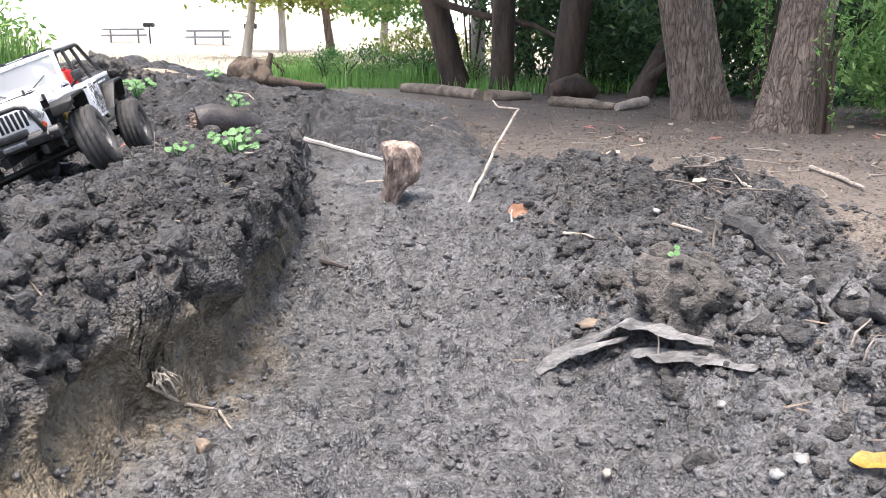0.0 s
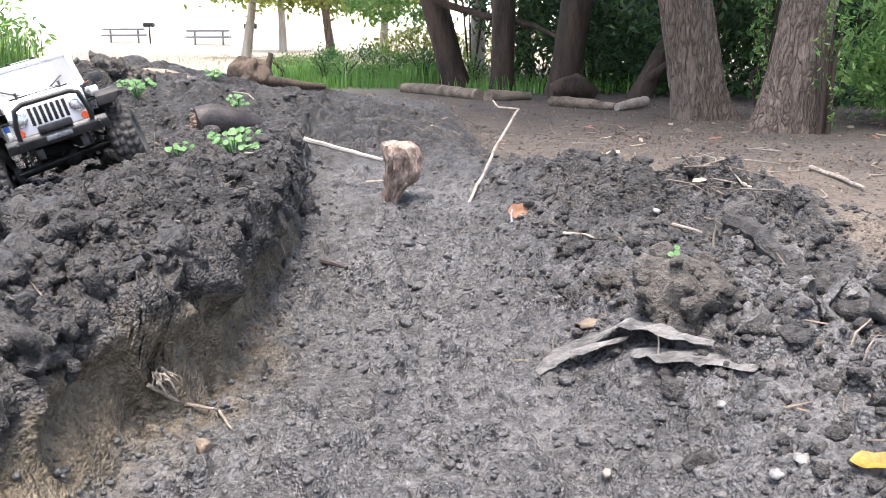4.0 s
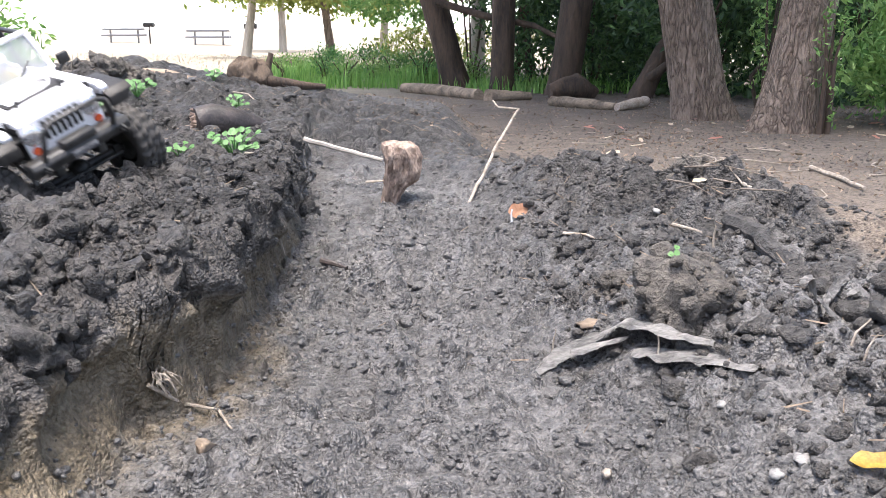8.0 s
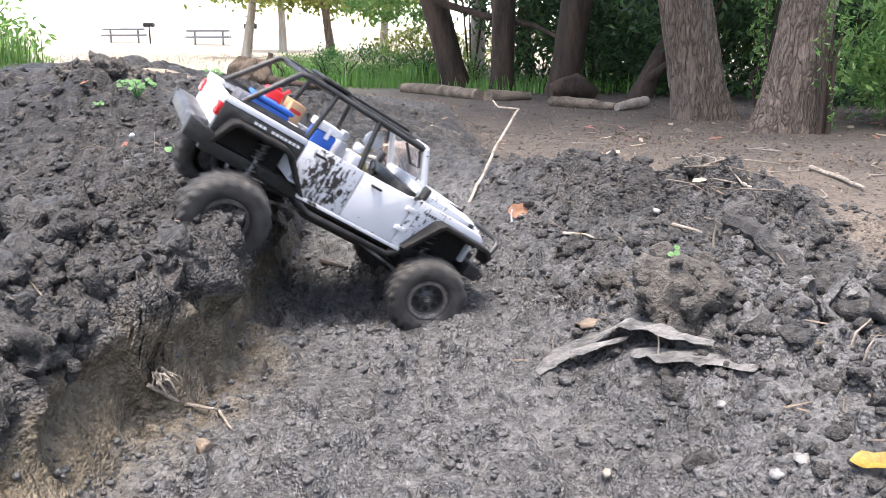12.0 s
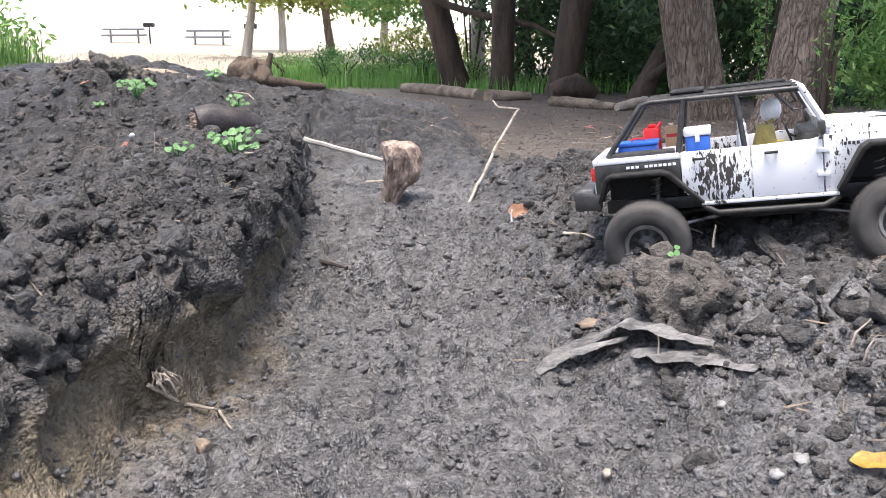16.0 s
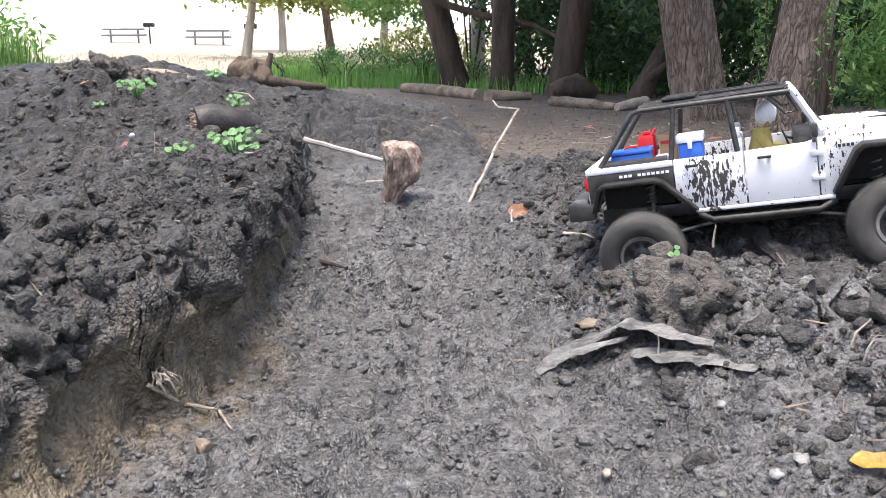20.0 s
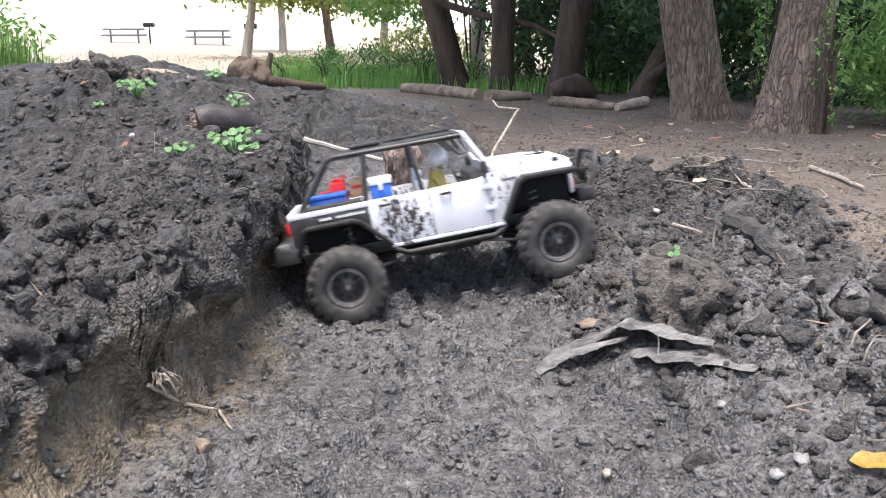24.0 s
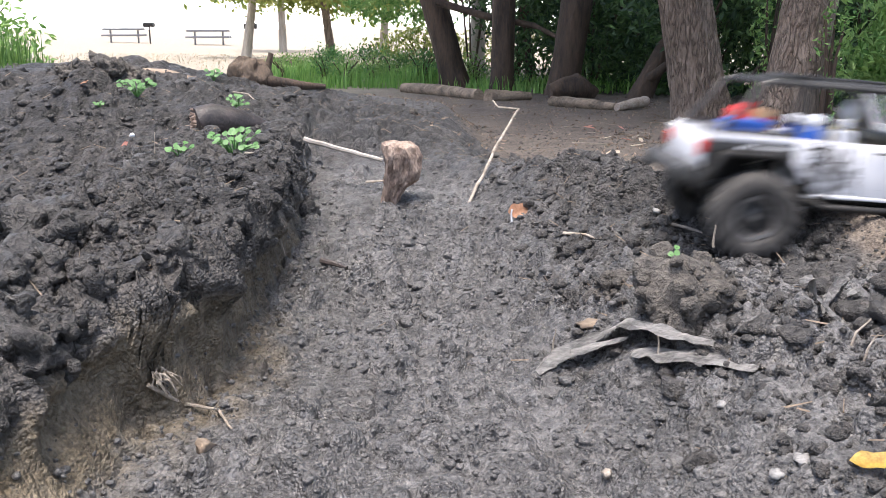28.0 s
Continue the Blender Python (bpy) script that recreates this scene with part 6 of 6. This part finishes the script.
    # seedlings
    def seedling(x, y, n, size, height, spread_, lab):
        root = new("seedling")
        root.location = gz(x, y, -0.004)
        tagged(root, lab, "plant")
        for k in range(n):
            a = k * 2.4 + rng.uniform(-0.3, 0.3)
            rr = spread_ * math.sqrt((k + 0.5) / n)
            tip = Vector((rr * math.cos(a), rr * math.sin(a), height * rng.uniform(0.5, 1.1)))
            part("stem", tube(bmesh.new(), [(0, 0, 0), tip * 0.5 + Vector((0, 0, height * 0.2)), tip], 0.0009, 5), BRIGHTLEAF, root)
            bm = bmesh.new()
            c = bm.verts.new((0, 0, -size * 0.08))
            ring = [bm.verts.new((size * math.cos(t) * (1 - 0.25 * max(0, math.cos(t)) ** 6), size * 0.85 * math.sin(t), size * 0.10 * abs(math.sin(t)))) for t in (2 * math.pi * i / 12 for i in range(12))]
            for i in range(12):
                bm.faces.new((c, ring[i], ring[(i + 1) % 12]))
            o = part("leaf", bm, BRIGHTLEAF, root)
            o.matrix_basis = Matrix.Translation(tip) @ Matrix.Rotation(rng.uniform(0.3, 1.0), 4, "X") @ Matrix.Rotation(rng.uniform(-0.4, 0.4), 4, "Y") @ Matrix.Rotation(a, 4, "Z")
        return root
    seedling(-0.382, 1.56, 34, 0.0062, 0.055, 0.050, "cluster of small round bright green leaves")
    seedling(-0.555, 2.33, 20, 0.0060, 0.040, 0.035, "small bright green seedlings on the bank")
    seedling(-0.83, 2.34, 22, 0.0075, 0.045, 0.050, "pale green weed on the crest of the bank")
    seedling(-0.445, 1.43, 12, 0.0055, 0.022, 0.026, "pale green seedling on the bank")
    seedling(-0.89, 2.23, 8, 0.0050, 0.018, 0.018, "tiny green seedling on the bank")
    seedling(-0.72, 2.72, 12, 0.0070, 0.035, 0.03, "pale green weed on the crest of the bank")
    s = seedling(0.262, 0.930, 4, 0.0040, 0.015, 0.008, "tiny bright green seedling on the clod")
    s.location.z += 0.074


build_litter()


# ---- park furniture far off in the field ----
def picnic_table(x, y, rz, mat, label):
    root = new("picnic_table")
    root.matrix_basis = pose(*gz(x, y, -0.10), 0, 0, rz)
    tagged(root, label, "table", "picnic tables in the park")
    for k in range(3):
        part("top_plank", box(bmesh.new(), -0.92, 0.92, -0.36 + 0.245 * k, -0.13 + 0.245 * k, 0.67, 0.76, 0.008), mat, root)
    for s in (-1, 1):
        part("bench", box(bmesh.new(), -0.92, 0.92, s * 0.72 - 0.13, s * 0.72 + 0.13, 0.40, 0.48, 0.008), mat, root)
        bm = tube(bmesh.new(), [(s * 0.6, -0.72, 0.41), (s * 0.6, 0.72, 0.41)], 0.03, 8)
        tube(bm, [(s * 0.6, 0, 0.0), (s * 0.6, 0, 0.71)], 0.045, 8)
        part("leg_frame", bm, GREYP, root)
    return root


# haze over the field is put into the tables' lighter grey
picnic_table(-14.7, 40.5, 14, GREYP, "picnic table on the sunlit field, its grey lightened for haze")
picnic_table(-10.35, 38.8, 10, GREYP, "picnic table on the sunlit field, its grey lightened for haze")

log("timber", "dark timber lying in the long grass", [gz(-2.50, 13.2, 0.03), gz(-2.32, 13.2, 0.03), gz(-2.12, 13.2, 0.03)], [0.065, 0.07, 0.065], DARKBARK, 21)
log("timber", "grey plank lying in the long grass", [gz(-2.85, 13.6, 0.06), gz(-2.6, 13.6, 0.07), gz(-2.3, 13.6, 0.06)], [0.035, 0.035, 0.03], LOGWOOD, 22)



def grill(x, y):
    root = new("park_grill")
    root.location = gz(x, y)
    tagged(root, "dark metal park grill on a post", "grill", "park grills")
    part("post", tube(bmesh.new(), [(0, 0, 0), (0, 0, 0.72)], 0.035, 8), MUDDYBLACK, root)
    part("fire_box", box(bmesh.new(), -0.22, 0.22, -0.18, 0.18, 0.72, 0.92, 0.01), MUDDYBLACK, root)


grill(-13.2, 39.5)
grill(-7.0, 32.0)


# ---- what moves ----
TRACK = [  # seconds; x, y, z, roll, pitch, yaw of the truck; travel of its rear and front springs on the side by the trench
    (0.0, -0.7329, 1.6507, 0.1684, 20.19, 2.97, -80.48, 0.0, 0.0),
    (0.3, -0.7229, 1.6149, 0.1568, 23.32, 0.04, -81.79, 0.0, 0.0),
    (0.6, -0.7309, 1.6831, 0.165, 30.81, -0.04, -82.11, 0.0, 0.0),
    (1.0, -0.6598, 1.7096, 0.1589, 27.21, -4.94, -66.11, 0.0, 0.0),
    (1.5, -0.6902, 1.9351, 0.1276, 12.22, -11.2, -60.58, 0.0, 0.017),
    (2.0, -0.7087, 1.9377, 0.124, 21.5, -9.67, -58.99, 0.0, 0.02),
    (2.4, -0.733, 1.8575, 0.1521, 12.96, -8.74, -54.5, 0.0, 0.016),
    (2.7, -0.6195, 1.4798, 0.1595, 31.02, -7.34, -72.13, 0.0, 0.0),
    (3.0, -0.7176, 1.631, 0.159, 33.5, -3.1, -72.14, 0.0, 0.0),
    (3.5, -0.6917, 1.5091, 0.1629, 24.29, -5.16, -66.69, 0.0, 0.0),
    (5.5, -0.7323, 1.7537, 0.1579, 3.45, -2.3, -57.52, 0.0, 0.018),
    (5.8, -0.6327, 1.4639, 0.1637, 5.82, -9.59, -64.55, 0.0, 0.0),
    (6.0, -0.742, 1.5944, 0.163, 24.0, 0.0, -63.0, 0.0, 0.0),
    (6.4, -0.724, 1.4596, 0.1762, 12.59, -3.08, -70.0, 0.0, 0.0),
    (7.0, -0.728, 1.4335, 0.134, 31.0, -25.38, -63.61, 0.0, 0.0),
    (7.5, -0.730, 1.4279, 0.138, 29.0, -22.28, -64.12, 0.0, 0.0),
    (8.0, -0.672, 1.345, 0.207, 23.0, 4.5, -38.0, 0.0, 0.0),
    (8.5, -0.9679, 1.6904, 0.145, -8.01, 5.55, -13.83, 0.0, 0.003),
    (9.0, -0.9189, 1.6444, 0.1426, -7.76, 8.08, -14.76, 0.0, 0.014),
    (9.5, -0.6685, 1.3315, 0.1954, 11.92, 0.81, -30.6, 0.0, 0.0),
    (10.0, -0.592, 1.3747, 0.173, -12.5, -12.09, -41.02, 0.0, -0.0),
    (10.5, -0.577, 1.3518, 0.176, -12.5, -13.48, -39.76, 0.0, -0.005),
    (10.8, -0.4636, 1.2344, 0.1815, 5.83, -8.65, -14.49, 0.0, 0.02),
    (11.0, -0.3238, 1.2401, 0.1761, 21.82, 34.39, 4.48, 0.02, 0.007),
    (11.5, -0.2067, 1.1867, 0.137, 8.81, 35.07, 28.11, -0.014, 0.005),
    (12.0, -0.1823, 1.2144, 0.1215, 7.94, 31.82, 25.6, -0.026, -0.002),
    (12.5, 0.0898, 1.2605, 0.0631, -7.85, -10.07, 2.34, -0.016, 0.007),
    (14.5, -0.0307, 1.2043, 0.0745, -5.46, -1.34, 2.21, 0.008, 0.005),
    (15.0, 0.1702, 1.2604, 0.0876, -7.44, -17.8, 1.29, -0.013, -0.006),
    (15.5, 0.4577, 1.1828, 0.1456, -1.51, -4.63, -17.03, -0.012, 0.0),
    (16.0, 0.4601, 1.192, 0.1421, -1.32, -8.1, -17.39, -0.008, 0.0),
    (17.0, 0.4545, 1.1793, 0.1389, -0.94, -9.48, -18.53, -0.008, 0.0),
    (20.0, 0.4518, 1.1744, 0.1393, -0.79, -10.29, -19.13, -0.011, 0.0),
    (21.5, 0.4518, 1.1744, 0.1393, -0.79, -10.29, -19.13, -0.011, 0.0),
    (23.5, 0.3624, 1.1837, 0.1309, -3.4, -18.28, -10.99, 0.002, 0.016),
    (23.8, -0.0416, 1.2793, 0.074, -3.5, -9.73, 2.78, 0.02, -0.005),
    (24.0, 0.005, 1.3026, 0.0597, -6.01, -10.14, 6.18, -0.004, 0.001),
    (24.4, 0.0663, 1.2785, 0.0555, -7.38, -9.29, -0.58, 0.007, 0.008),
    (24.7, 0.1439, 1.2492, 0.1217, -5.06, -17.07, -2.84, -0.02, 0.018),
    (25.0, 0.1953, 1.166, 0.1092, 10.58, -13.32, -21.4, 0.014, 0.015),
    (25.6, 0.2246, 1.142, 0.1119, 15.78, -13.44, -23.17, 0.02, 0.0),
    (26.2, 0.2248, 1.1437, 0.112, 15.83, -13.33, -23.13, 0.02, 0.0),
    (26.5, 0.0989, 1.1433, 0.0976, 25.79, -9.57, -5.09, 0.02, 0.0),
    (26.8, -0.0112, 1.1926, 0.0647, -8.18, -5.84, 2.7, 0.013, 0.004),
    (27.1, 0.0128, 1.2113, 0.0635, -5.34, -7.15, 1.91, -0.003, 0.008),
    (27.4, 0.1868, 1.2617, 0.1352, -2.15, -19.63, -1.6, -0.013, 0.003),
    (27.7, 0.3206, 1.2296, 0.13, -2.78, -18.77, -6.55, -0.004, 0.009),
    (28.0, 0.5546, 1.1907, 0.1435, -0.25, 4.45, 0.88, 0.008, 0.0),
]
STEER = [(0.0, 4), (0.3, -12), (0.6, -32), (1.0, -28), (1.5, 8), (2.0, 8), (2.4, 0), (2.7, -6), (3.0, -14), (3.5, -20), (5.5, 6), (5.8, -8), (6.0, -6), (6.4, 0), (7.0, 0), (7.5, -46), (8.0, 6), (9.0, 0),
         (10.0, 4), (10.8, -6), (11.5, -8), (12.0, -6), (12.5, 0), (14.5, -6), (15.0, 0), (16.0, 4), (21.5, 4), (23.5, -4), (25.0, 14), (26.2, 18), (26.8, -4), (27.4, -6), (28.0, 0)]
IDLE = [(0.0, 9), (1.2, 9), (1.5, 0), (2.2, 6), (3.0, 9), (3.5, 2), (5.5, 5), (6.2, 9), (7.6, 9), (8.2, 0), (15.3, 0), (15.8, 16), (21.5, 16), (23.0, 10), (24.2, 0), (28.0, 0)]


def motions():
    T = np.array([r[0] for r in TRACK])
    rows = [(t, pose(*p[:6])) for t, *p in TRACK]
    walk(TRUCK, rows)
    # spring travel, steering and the turning of the wheels follow from the drive
    N = 28 * FPS
    tt = np.arange(N + 1) / FPS
    X, Y, Z = (np.interp(tt, T, [r[k] for r in TRACK]) for k in (1, 2, 3))
    yaw = np.radians(np.interp(tt, T, [r[6] for r in TRACK]))
    steer = np.interp(tt, [a for a, _ in STEER], [b for _, b in STEER])
    idle = np.interp(tt, [a for a, _ in IDLE], [b for _, b in IDLE])
    along = np.gradient(X) * np.cos(yaw) + np.gradient(Y) * np.sin(yaw)
    spin = np.cumsum(np.clip(along / RW, -0.9, 0.9) + idle / FPS)
    sag = {(-1, -1): [r[7] for r in TRACK], (1, -1): [r[8] for r in TRACK]}
    for end in (-1, 1):
        far = []
        for r in TRACK:
            w = pose(*r[1:7]) @ Vector((end * 0.156, 0.105, 0.0))
            far.append(max(-0.016, min(0.016, ground_z(w.x, w.y) + RW - 0.004 - w.z)))
        sag[(end, 1)] = far
    travel = {k: np.interp(tt, T, v) for k, v in sag.items()}
    for w, x, y in TRUCK_WHEELS:
        end, side = (1 if x > 0 else -1), (1 if y > 0 else -1)
        rows = []
        for i in range(N + 1):
            tilt = math.atan2(travel[(end, 1)][i] - travel[(end, -1)][i], 0.209)
            m = pose(x, y, travel[(end, side)][i]) @ Matrix.Rotation(tilt, 4, "X") @ Matrix.Rotation(radians(steer[i]) if end > 0 else 0.0, 4, "Z") @ Matrix.Rotation(spin[i], 4, "Y")
            rows.append((i / FPS, m))
        walk(w, rows)
    for a, x in TRUCK_AXLES:
        end = 1 if x > 0 else -1
        rows = []
        for t in T:
            i = int(round(t * FPS))
            r, l = travel[(end, -1)][i], travel[(end, 1)][i]
            rows.append((t, pose(x, 0, (r + l) / 2) @ Matrix.Rotation(math.atan2(l - r, 0.209), 4, "X")))
        walk(a, rows)


motions()
